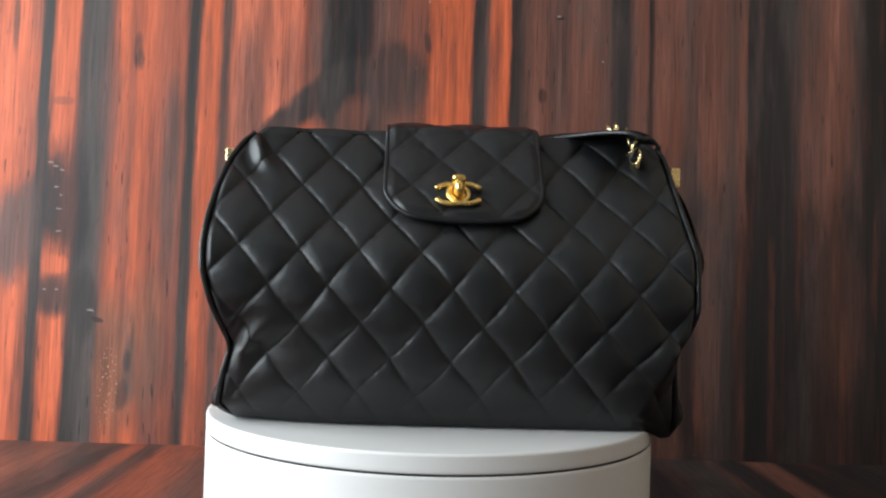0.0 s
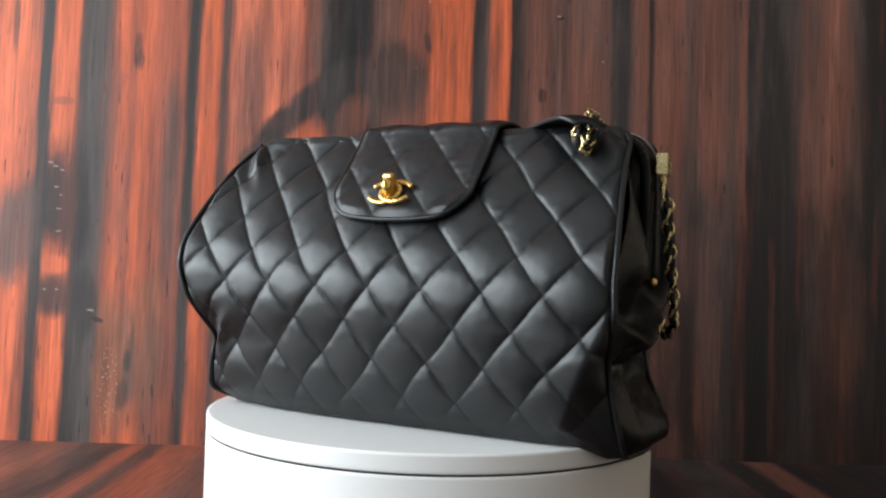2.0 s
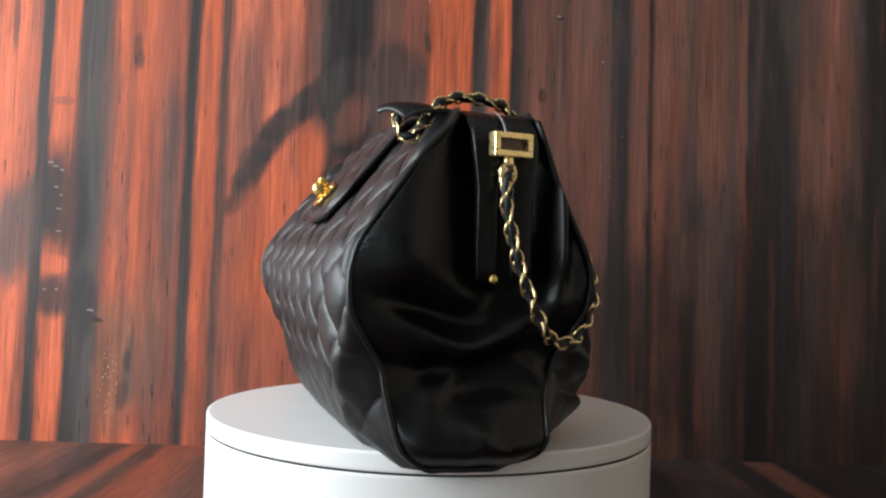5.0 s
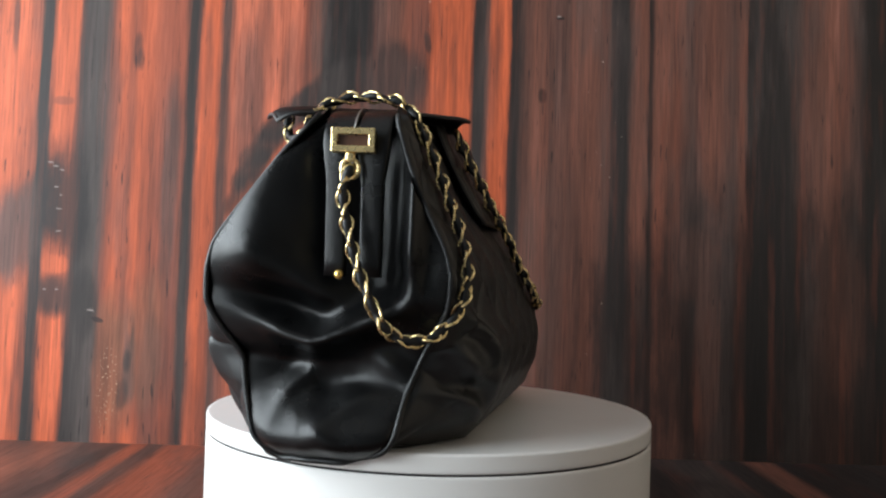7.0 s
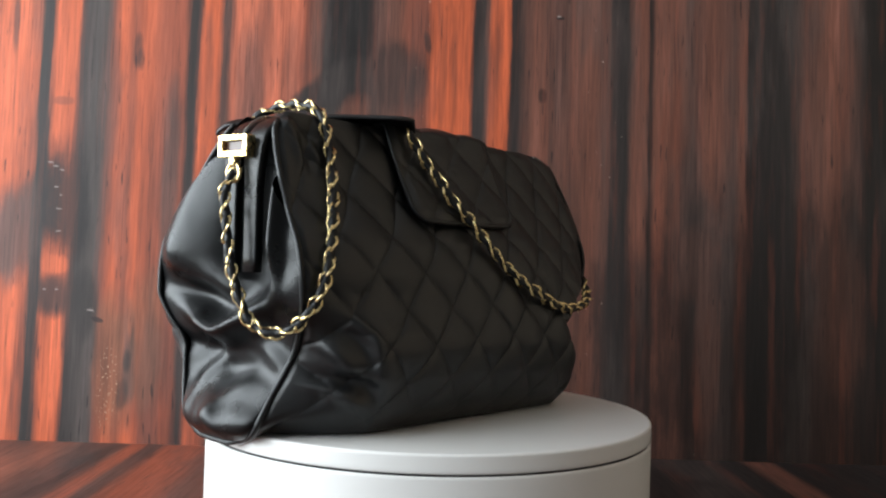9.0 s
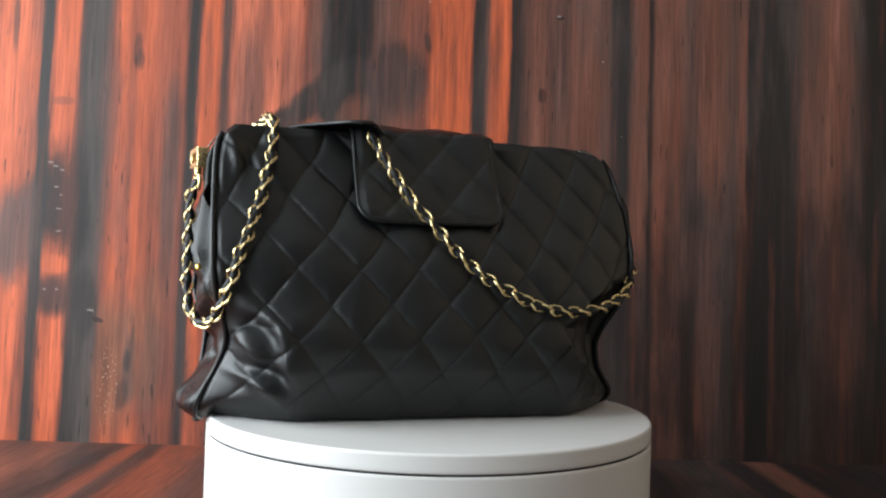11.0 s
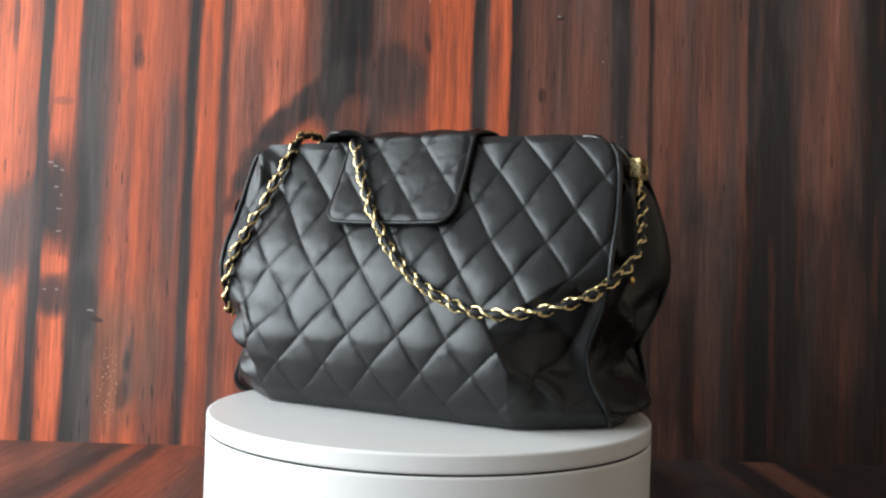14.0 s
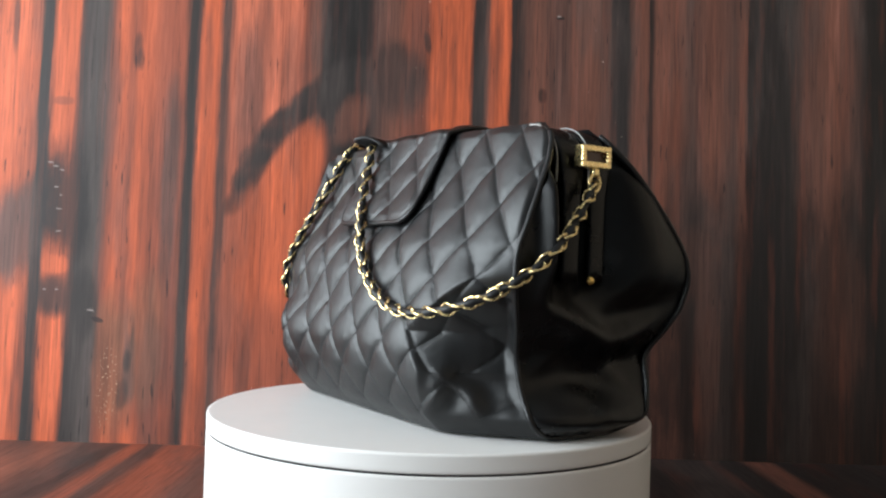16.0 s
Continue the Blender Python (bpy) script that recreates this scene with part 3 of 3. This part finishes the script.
def gusset_push(y, z, s, end):
    """How far the end leather stands out: pleats by the frame's leg, draped folds below the hinge."""
    leg = 0.010 if end > 0 else -0.003
    lip = leg + 0.033
    high = ease((z - 0.070) / 0.035)
    low = ease((0.085 - z) / 0.02)
    k = 4 * s * (1 - s)
    out = 0.0045 * k ** 0.7
    # the base is a rounded pouch
    pouch = 0.0070 * ridge(z - 0.012, 0.010) * k ** 0.4 - 0.0040 * ridge(z - 0.034, 0.010) * k ** 0.5 + 0.0024 * ridge(z - 0.060, 0.012) * k - 0.008 * max(0.0, 1 - z / 0.009) ** 1.5
    out += pouch
    # beside the legs the leather dives inwards, behind them it stands as a lip
    out -= high * 0.026 * ridge(y - leg, 0.024)
    out += high * 0.011 * ridge(y - lip, 0.0055) * ease((0.172 - z) / 0.03)
    out -= high * 0.006 * ridge(y - lip + 0.011, 0.006) * ease((0.172 - z) / 0.03)
    out += high * 0.005 * ridge(y + 0.046, 0.016)
    # a full shoulder beside the frame, the drape that hangs from the hinge, a few lesser folds below
    r = y - leg
    bend = 0.003 * noise.noise(Vector((y * 28, z * 28, end * 2.0)))
    out += 0.0045 * ridge(r + 0.056, 0.024) * ridge(z - 0.104, 0.022)
    out -= 0.010 * ridge(z - 0.080 + 0.25 * (r + 0.06) + bend, 0.009) * ridge(r + 0.045, 0.030)
    drape = 0.053 + 0.46 * math.sqrt((r + 0.020) ** 2 + 0.00006) + bend
    out += (0.010 * ridge(z - drape, 0.0075) - 0.009 * ridge(z - drape - 0.016, 0.010) - 0.005 * ridge(z - drape + 0.015, 0.009)) * k ** 0.5 * ridge(r + 0.012, 0.045)
    out -= low * 0.0032 * ridge(z - 0.046 + 0.2 * (r + 0.05), 0.006) * ridge(r + 0.052, 0.020)
    for a, b, turn, h in ((-0.030, 0.036, 38, 0.0032), (0.000, 0.026, 22, 0.0034), (0.020, 0.046, -30, 0.0022), (-0.012, 0.016, -34, 0.0020)):
        c, t = math.cos(radians(turn)), math.sin(radians(turn))
        along, over = c * (r - a) + t * (z - b), -t * (r - a) + c * (z - b)
        reach = math.exp(-(along / 0.017) ** 2)
        out += low * h * reach * (ridge(over + 14 * along * along, 0.0055) - 0.8 * ridge(over - 0.010, 0.007))
    if end < 0:
        out = 0.45 * out + 0.55 * (0.0045 * k ** 0.7 + pouch - high * 0.026 * ridge(y - leg, 0.024) + high * 0.011 * ridge(y - lip, 0.0055) * ease((0.172 - z) / 0.03))
    q = Vector((y * 22 + z * 9, z * 24, 3.0 * end))
    w = Vector((y * 46 + z * 38, z * 40 - y * 18, 2.0 + end))
    out += 0.0007 * (0.5 - 1.6 * abs(noise.noise(w))) * k ** 0.5 * ridge(r + 0.03, 0.05) * ease((0.150 - z) / 0.05)
    out += (0.0018 * noise.noise(q) + 0.0006 * noise.noise(q * 2.6)) * k * (1 - 0.5 * high)
    return out


def build_gusset(name, end, ns=130):
    key = "xr" if end > 0 else "xl"
    edge = "right" if end > 0 else "left"
    verts = []
    for i in range(ns):
        s = i / (ns - 1)
        for j in range(NV):
            a = Vector((FRONT[key][j], FRONT[edge][j], ZS[j]))
            b = Vector((BACKP[key][j], BACKP[edge][j], ZS[j]))
            p = a.lerp(b, s)
            p.x += end * gusset_push(p.y, p.z, s, end)
            verts.append(droop(p))
    return mesh_of(name, verts, grid_faces(ns, NV, False, end < 0), SMOOTH)


for end in (1, -1):
    part("gusset", build_gusset("gusset", end), bag, "smooth black leather end with draped folds")


def build_bottom():
    n = 60
    verts = []
    for i in range(n):
        u = i / (n - 1)
        a, b = panel_point(FRONT, u, NV - 1), panel_point(BACKP, u, NV - 1)
        for k in range(12):
            p = a.lerp(b, k / 11)
            p.z = 0.002 - 0.0012 * math.sin(math.pi * k / 11)
            verts.append(droop(p))
    return mesh_of("bottom", verts, grid_faces(n, 12), SMOOTH)


part("bottom", build_bottom(), bag)


# piping round each end: down the front seam, along the base, up the back seam
def end_seam(key, edge, end):
    pts = []
    for j in range(6, NV - 3, 4):
        p = droop(Vector((FRONT[key][j], FRONT[edge][j], ZS[j])))
        pts.append(p + Vector((end * 0.0008, -0.0012, 0)))
    for k in range(1, 12):
        s = k / 12
        a = Vector((FRONT[key][NV - 1], FRONT[edge][NV - 1], ZS[-1])).lerp(Vector((BACKP[key][NV - 1], BACKP[edge][NV - 1], ZS[-1])), s)
        a.x += end * (gusset_push(a.y, 0.002, s, end) + 0.0008)
        pts.append(droop(a))
    for j in range(NV - 4, 6, -4):
        p = droop(Vector((BACKP[key][j], BACKP[edge][j], ZS[j])))
        pts.append(p + Vector((end * 0.0008, 0.0012, 0)))
    return smooth_path(pts[::2], 220)[0]


for key, edge, end in (("xr", "right", 1), ("xl", "left", -1)):
    part("piping", tube("piping", end_seam(key, edge, end), 0.0017, PIPING), bag)


# leather-covered frame: two hoops that meet at the hinges
def build_hoop(name, y, wide, x0, x1, top=0.1815, thick=0.0062):
    r = 0.022
    path = [Vector((x0, y, 0.0925))]
    for q in np.linspace(0.10, top - r, 8):
        path.append(Vector((x0, y, q)))
    for a in np.linspace(180, 90, 9)[1:]:
        path.append(Vector((x0 + r + r * math.cos(radians(a)), y, top - r + r * math.sin(radians(a)))))
    for q in np.linspace(x0 + r, x1 - r, 30)[1:]:
        path.append(Vector((q, y, top)))
    for a in np.linspace(90, 0, 9)[1:]:
        path.append(Vector((x1 - r + r * math.cos(radians(a)), y, top - r + r * math.sin(radians(a)))))
    for q in np.linspace(top - r, 0.0925, 9)[1:]:
        path.append(Vector((x1, y, q)))
    for q in path:
        q.y += 0.0438 * (q.x - 0.1405)
    n = len(path)
    verts = []
    sides = 16
    for i, q in enumerate(path):
        t = (path[min(i + 1, n - 1)] - path[max(i - 1, 0)]).normalized()
        across = Vector((0, 1, 0))
        out = across.cross(t)
        w = wide * (1.0 - 0.34 * ease((0.168 - q.z) / 0.03))
        for k in range(sides):
            a = 2 * math.pi * k / sides
            c, s_ = math.cos(a), math.sin(a)
            e = 0.34
            verts.append(q + across * (w / 2 * math.copysign(abs(c) ** e, c)) + out * (thick / 2 * math.copysign(abs(s_) ** e, s_)))
    faces = []
    for i in range(n - 1):
        for k in range(sides):
            faces.append((i * sides + k, i * sides + (k + 1) % sides, (i + 1) * sides + (k + 1) % sides, (i + 1) * sides + k))
    faces += [tuple(range(sides))[::-1], tuple(range((n - 1) * sides, n * sides))]
    return mesh_of(name, verts, faces, SMOOTH)


part("frame_bar", build_hoop("frame_bar", 0.0003, 0.0175, -0.1405, 0.1405), bag, "leather-covered frame bar")
part("frame_bar", build_hoop("frame_bar", 0.0200, 0.0185, -0.1405, 0.1405), bag, "leather-covered frame bar")


def build_rim(y, end):
    """Bright edge of the frame where it rounds its corner."""
    r, pts = 0.0228, []
    for z in np.linspace(0.150, 0.160, 4):
        pts.append(Vector((end * 0.1442, y, z)))
    for a in np.linspace(5, 84, 10):
        pts.append(Vector((end * (0.1442 - r + r * math.cos(radians(a))), y, 0.1622 + r * math.sin(radians(a)))))
    pts.append(Vector((end * 0.119, y, 0.1852)))
    for q in pts:
        q.y += 0.0438 * (q.x - 0.1405)
    return tube("frame_edge", smooth_path(pts, 40)[0], 0.0006, STEEL, 6)


for end, y in ((1, 0.0094), (-1, 0.0094), (-1, 0.0335)):
    part("frame_edge", build_rim(y, end), bag, "thin bright metal edge of the frame")


# flap strap over the top, quilted, piped round
def flap_path(n=200):
    pts = []
    j0 = int(np.argmin(np.abs(ZS - 0.1225)))
    for j in range(j0, 3, -3):
        pts.append((FRONT["mid"][j] - 0.0056, ZS[j] + 0.0032))
    for y in np.linspace(-0.015, 0.026, 8):
        pts.append((y, 0.1915 - 8 * (y - 0.005) ** 2))
    j1 = int(np.argmin(np.abs(ZS - 0.1215)))
    for j in range(4, j1, 3):
        pts.append((BACKP["mid"][j] + 0.0048, ZS[j] + 0.0032))
    p, length = smooth_path([(0, y, z) for y, z in pts], n)
    return p, length


FLAP, FLAP_LENGTH = flap_path()


def flap_half(s):
    """Half width of the strap at arc length s from the front end; corners are round."""
    r = 0.024 if s < FLAP_LENGTH / 2 else 0.013
    d = min(s, FLAP_LENGTH - s)
    w = 0.0485
    if d < r:
        w -= 0.85 * (r - math.sqrt(max(0.0, r * r - (r - d) ** 2)))
    return w


def flap_point(x, s):
    """Point and outward normal of the strap; its ends bow out in the middle."""
    d = min(s, FLAP_LENGTH - s)
    shift = (0.0065 if s < FLAP_LENGTH / 2 else 0.0012) * min(1.0, (x / 0.0485) ** 2) * max(0.0, 1 - d / 0.03)
    s = s + shift if s < FLAP_LENGTH / 2 else s - shift
    i = s / FLAP_LENGTH * (len(FLAP) - 1)
    k = max(0, min(int(i), len(FLAP) - 2))
    p = FLAP[k].lerp(FLAP[k + 1], i - k)
    d = (FLAP[min(k + 2, len(FLAP) - 1)] - FLAP[max(k - 1, 0)]).normalized()
    p.x = FLAP_X + x
    return p, Vector((0, -d.z, d.y))


FLAP_X = 0.002


def build_flap(nu=110, nv=220):
    verts = []
    for layer in (1, 0):
        for i in range(nu):
            a = 2 * i / (nu - 1) - 1
            for j in range(nv):
                s = FLAP_LENGTH * j / (nv - 1)
                q, out = flap_point(a * flap_half(max(0.0003, min(FLAP_LENGTH - 0.0003, s))), s)
                rim = min(1.0, (1 - abs(a)) / 0.10, s / 0.006, (FLAP_LENGTH - s) / 0.006)
                h = -0.0014
                if layer:
                    pad = float(pillow(q.x, s, 0.0065, 0.0265, 0.40))
                    h = 0.0014 + rim * (0.0025 * pad + 0.0008 * noise.noise(q * 40) + 0.0014 * pad * (1 - pad) * noise.noise(q * 190))
                verts.append(q + out * h)
    n = nu * nv
    faces = grid_faces(nu, nv, False, True)
    faces += [tuple(n + k for k in f[::-1]) for f in grid_faces(nu, nv, False, True)]
    ring = [i * nv for i in range(nu)] + [(nu - 1) * nv + j for j in range(1, nv)] + [i * nv + nv - 1 for i in range(nu - 2, -1, -1)] + [j for j in range(nv - 2, 0, -1)]
    for a, b in zip(ring, ring[1:] + ring[:1]):
        faces.append((a, b, n + b, n + a))
    return mesh_of("flap", verts, faces, QUILT)


flap = part("flap", build_flap(), bag, "quilted leather closing flap with rounded piped corners")


def flap_outline():
    pts = []
    ss = [FLAP_LENGTH * (0.5 - 0.5 * math.cos(math.pi * k / 90)) for k in range(91)]
    for sign, run, last in ((1, ss, FLAP_LENGTH), (-1, ss[::-1], 0.0)):
        end = flap_half(last)
        for s in run:
            q, out = flap_point(sign * flap_half(s), s)
            pts.append(q + out * 0.0006)
        for k in range(1, 14):
            q, out = flap_point(sign * end * (1 - 2 * k / 14), last)
            pts.append(q + out * 0.0006)
    keep = [pts[0]]
    for q in pts[1:]:
        if (q - keep[-1]).length > 0.0022:
            keep.append(q)
    dense, _ = smooth_path(keep + [keep[0]], 360)
    return dense[:-1]


part("piping", tube("flap_piping", flap_outline(), 0.0016, PIPING, closed=True), flap)


# ---------------------------------------------------------------- gold fittings
def arc_bar(name, radius, a0, a1, wide, thick, mat, n=28):
    """A flat curved bar in the xz plane, bevelled, with rounded ends."""
    path = []
    for k in range(n):
        a = radians(a0 + (a1 - a0) * k / (n - 1))
        path.append(Vector((radius * math.cos(a), 0, 0.78 * radius * math.sin(a))))
    verts = []
    sides = 8
    for i, q in enumerate(path):
        t = (path[min(i + 1, n - 1)] - path[max(i - 1, 0)]).normalized()
        side = Vector((0, 1, 0)).cross(t)
        for k in range(sides):
            a = 2 * math.pi * k / sides + math.pi / 8
            verts.append(q + side * (wide / 2 * math.copysign(abs(math.cos(a)) ** 0.6, math.cos(a))) + Vector((0, 1, 0)) * (thick / 2 * math.sin(a)))
    faces = []
    for i in range(n - 1):
        for k in range(sides):
            faces.append((i * sides + k, i * sides + (k + 1) % sides, (i + 1) * sides + (k + 1) % sides, (i + 1) * sides + k))
    faces += [tuple(range(sides))[::-1], tuple(range((n - 1) * sides, n * sides))]
    return mesh_of(name, verts, faces, mat)


def ball_mesh(name, rx, ry, rz, mat, seg=20):
    bm = bmesh.new()
    bmesh.ops.create_uvsphere(bm, u_segments=seg, v_segments=seg // 2 + 2, radius=1.0)
    bmesh.ops.scale(bm, vec=(rx, ry, rz), verts=bm.verts)
    return bm_mesh(name, bm, mat, True)


LOCK = pose(-0.0020, -0.0592, 0.1425, -39, 0, 0)
lock = part("turn_lock", bm_mesh("turn_lock", box_bm(0.0100, 0.0020, 0.0125, 0.0008), GOLD), bag, "gold turn lock with curved plain bars")
lock.matrix_basis = LOCK
for cx, a0, a1 in ((0.0044, 30, 330), (-0.0044, -150, 150)):
    bar = part("curved_bar", arc_bar("curved_bar", 0.0104, a0, a1, 0.0032, 0.0026, GOLD), lock)
    bar.location = (cx, -0.0014 if cx < 0 else -0.0022, 0)
knob = part("turn_knob", ball_mesh("turn_knob", 0.0034, 0.0062, 0.0054, GOLD), lock)
knob.location = (0, -0.0056, 0.0008)
cap = part("knob_cap", bm_mesh("knob_cap", box_bm(0.0082, 0.0072, 0.0044, 0.0019), GOLD, True), lock)
cap.location = (0, -0.0082, 0.0056)


def ring_mesh(name, half_long, half_wide, wire, mat, n=18, sides=7, twist=0.0):
    """An oval wire ring in the xz plane, long in z, twisted along its length."""
    path = []
    for k in range(n):
        a = 2 * math.pi * k / n
        x, z = half_wide * math.cos(a), half_long * math.sin(a)
        turn = radians(twist) * z / half_long
        path.append(Vector((x * math.cos(turn), x * math.sin(turn) + 0.35 * wire * math.cos(a), z)))
    return tube(name, path, wire, mat, sides, True)


def build_buckle(end, x, y, z, turn):
    """Box-shaped strap fitting on the frame's end, hollow in the middle, with a ring below."""
    m = pose(x, y, z, 0, 0, 0)
    bm = bmesh.new()
    w, h, d, t = 0.0232, 0.0128, 0.0070, 0.0034
    for cy, cz, sy, sz in ((0, h / 2 - t / 2, w, t), (0, -h / 2 + t / 2, w, t), (-w / 2 + t / 2, 0, t, h - 2 * t + 0.0006), (w / 2 - t / 2, 0, t, h - 2 * t + 0.0006)):
        b = box_bm(d, sy, sz, 0.0005)
        bmesh.ops.translate(b, vec=(0, cy, cz), verts=b.verts)
        tmp = bpy.data.meshes.new("tmp")
        b.to_mesh(tmp)
        b.free()
        bm.from_mesh(tmp)
        bpy.data.meshes.remove(tmp)
    buckle = part("buckle", bm_mesh("buckle", bm, GOLD_PALE), bag, "rectangular gold strap fitting")
    buckle.matrix_basis = m @ pose(0, 0, 0, 0, 0, turn)
    plate = part("inset", bm_mesh("inset", box_bm(0.003, w - 2 * t + 0.001, h - 2 * t + 0.001), INSET), buckle, "dark brown recessed plate")
    plate.location = (-end * 0.0012, 0, 0)
    neck = part("neck", bm_mesh("neck", box_bm(0.0042, 0.0052, 0.006, 0.0012), GOLD_PALE, True), buckle)
    neck.location = (0, -0.0015, -h / 2 - 0.0022)
    loop = part("loop", ring_mesh("loop", 0.0052, 0.0045, 0.0013, GOLD_PALE), buckle)
    loop.matrix_basis = pose(0, -0.0015, -h / 2 - 0.0085, 0, 0, 90)
    pin = part("hinge_pin", ball_mesh("hinge_pin", 0.0022, 0.0026, 0.0026, GOLD), bag, "small round gold hinge pin")
    pin.location = (end * 0.1450, 0.0040 if end > 0 else -0.0060, 0.0935)


build_buckle(1, 0.1475, 0.0108, 0.1643, 9)
build_buckle(-1, -0.1490, -0.0020, 0.1655, 2)

# ---------------------------------------------------------------- chain strap
LINK = ring_mesh("chain_link", 0.0052, 0.0034, 0.0008, GOLD_PALE, 20, 7, 44)


def build_chain(name, points, start_roll):
    """Oval links set crosswise in turn, with a leather cord woven through them; the whole chain twists slowly."""
    _, length = smooth_path(points, 400)
    count = int(round(length / 0.0071))
    path, _ = smooth_path(points, count * 6 + 1)
    centre = Vector((0, 0.008, 0.09))
    cord = []
    for i, q in enumerate(path):
        t = (path[min(i + 1, len(path) - 1)] - path[max(i - 1, 0)]).normalized()
        out = (q - centre)
        out = (out - t * out.dot(t)).normalized()
        cord.append(q + out * 0.0008 * math.sin(math.pi * i / 6))
    strap = part(name, tube(name, cord, 0.0023, CORD, 8), bag, "gold chain interwoven with black leather cord")
    for k in range(count):
        i = k * 6 + 3
        q = path[i]
        t = (path[i + 3] - path[i - 3]).normalized()
        out = (q - centre)
        out = (out - t * out.dot(t)).normalized()
        side = t.cross(out)
        turn = radians(start_roll + (38 if k % 2 else -38) + 36 * math.sin(0.27 * k + 0.6) + 9 * math.sin(k * 2.3))
        face = math.cos(turn) * out + math.sin(turn) * side
        wide = face.cross(t)
        m = Matrix((wide, face, t)).transposed().to_4x4()
        m.translation = q + out * 0.0004 * math.sin(k * 1.7)
        link = part("chain_link", LINK, strap)
        link.matrix_basis = m @ pose(0, 0, 0, 0, 7 if k % 2 else -7, 0)
    return strap


build_chain("chain_strap", [(0.1475, 0.0095, 0.1500), (0.1515, 0.0070, 0.138), (0.1520, 0.0100, 0.120), (0.1525, 0.0150, 0.102), (0.1525, 0.0225, 0.0835),
                            (0.1505, 0.0315, 0.0675), (0.1445, 0.0420, 0.0600), (0.1385, 0.0560, 0.0630), (0.1325, 0.0665, 0.0760), (0.1290, 0.0700, 0.0880),
                            (0.1255, 0.0695, 0.0990), (0.1185, 0.0635, 0.1185), (0.1105, 0.0530, 0.1415), (0.1045, 0.0415, 0.1660), (0.1015, 0.0290, 0.1875),
                            (0.1035, 0.0140, 0.1945), (0.1055, -0.0060, 0.1945), (0.1125, -0.0195, 0.1885), (0.1140, -0.0260, 0.1800), (0.1140, -0.0315, 0.1720), (0.1125, -0.0370, 0.1695), (0.1105, -0.0405, 0.1720), (0.1105, -0.0415, 0.1780), (0.1115, -0.0405, 0.1830)], 0)
build_chain("chain_strap", [(0.0415, 0.0430, 0.1840), (0.0350, 0.0475, 0.1720), (0.0274, 0.0540, 0.1580), (0.0141, 0.0635, 0.1373), (0.0040, 0.0690, 0.1255), (-0.0086, 0.0750, 0.1100),
                            (-0.0259, 0.0800, 0.0943), (-0.0443, 0.0840, 0.0837), (-0.0657, 0.0850, 0.0746), (-0.0871, 0.0830, 0.0715), (-0.1090, 0.0785, 0.0735), (-0.1255, 0.0710, 0.0780),
                            (-0.1400, 0.0600, 0.0850), (-0.1530, 0.0435, 0.0985), (-0.1580, 0.0280, 0.1140), (-0.1550, 0.0080, 0.1370), (-0.1500, -0.0020, 0.1500)], 0)


# leather shoulder piece that lies across the top
def build_pad():
    a, b = Vector((0.1195, -0.0470, 0.1835)), Vector((0.0400, 0.0460, 0.1872))
    along = (b - a).normalized()
    across = Vector((-along.y, along.x, 0)).normalized()
    nu, nv = 60, 14
    verts = []
    for layer in (1, 0):
        for i in range(nu):
            t = i / (nu - 1)
            d = min(t, 1 - t) * (b - a).length
            half = 0.0150 - (0.0065 if t < 0.5 else 0.0050) * max(0.0, 1 - d / 0.012) ** 2
            cup = ease(1 - t * (b - a).length / 0.035)
            p = a.lerp(b, t)
            p.z += 0.0022 * (1 - (2 * t - 1) ** 4) - 0.0025 * max(0.0, 1 - t * (b - a).length / 0.008) ** 2
            for j in range(nv):
                s = 2 * j / (nv - 1) - 1
                q = p + across * (half * s)
                q.z += 0.0030 * (1 - s * s) - 0.0010 * cup - 0.0022 * s * (2 * t - 1) + 0.0015 * noise.noise(q * 30)
                q.z += 0.0011 if layer else -0.0011
                verts.append(q)
    n = nu * nv
    faces = grid_faces(nu, nv)
    faces += [tuple(n + k for k in f[::-1]) for f in faces]
    ring = [i * nv for i in range(nu)] + [(nu - 1) * nv + j for j in range(1, nv)] + [i * nv + nv - 1 for i in range(nu - 2, -1, -1)] + [j for j in range(nv - 2, 0, -1)]
    for p, q in zip(ring, ring[1:] + ring[:1]):
        faces.append((p, n + p, n + q, q))
    return mesh_of("shoulder_pad", verts, faces, PAD), [verts[k] - Vector((0, 0, 0.0011)) for k in ring]


pad_mesh, pad_ring = build_pad()
pad = part("shoulder_pad", pad_mesh, bag, "flat black leather shoulder piece of the strap")
part("pad_edge", tube("pad_edge", pad_ring, 0.0013, EDGE, 6, True), pad)


# ---------------------------------------------------------------- turning
def motions():
    rows, plate_rows = [], []
    for k in range(33):
        t = 0.5 * k
        spin = pose(0, 0, 0, 0, 0, -15.0 * t)
        rows.append((t, spin @ pose(0.0132, -0.0190, 0.0, 0, 0, 2.0)))
        plate_rows.append((t, Matrix.Translation((0, 0, -FLOOR_Z)) @ spin))
    walk(bag, rows)
    walk(platter, plate_rows)


motions()
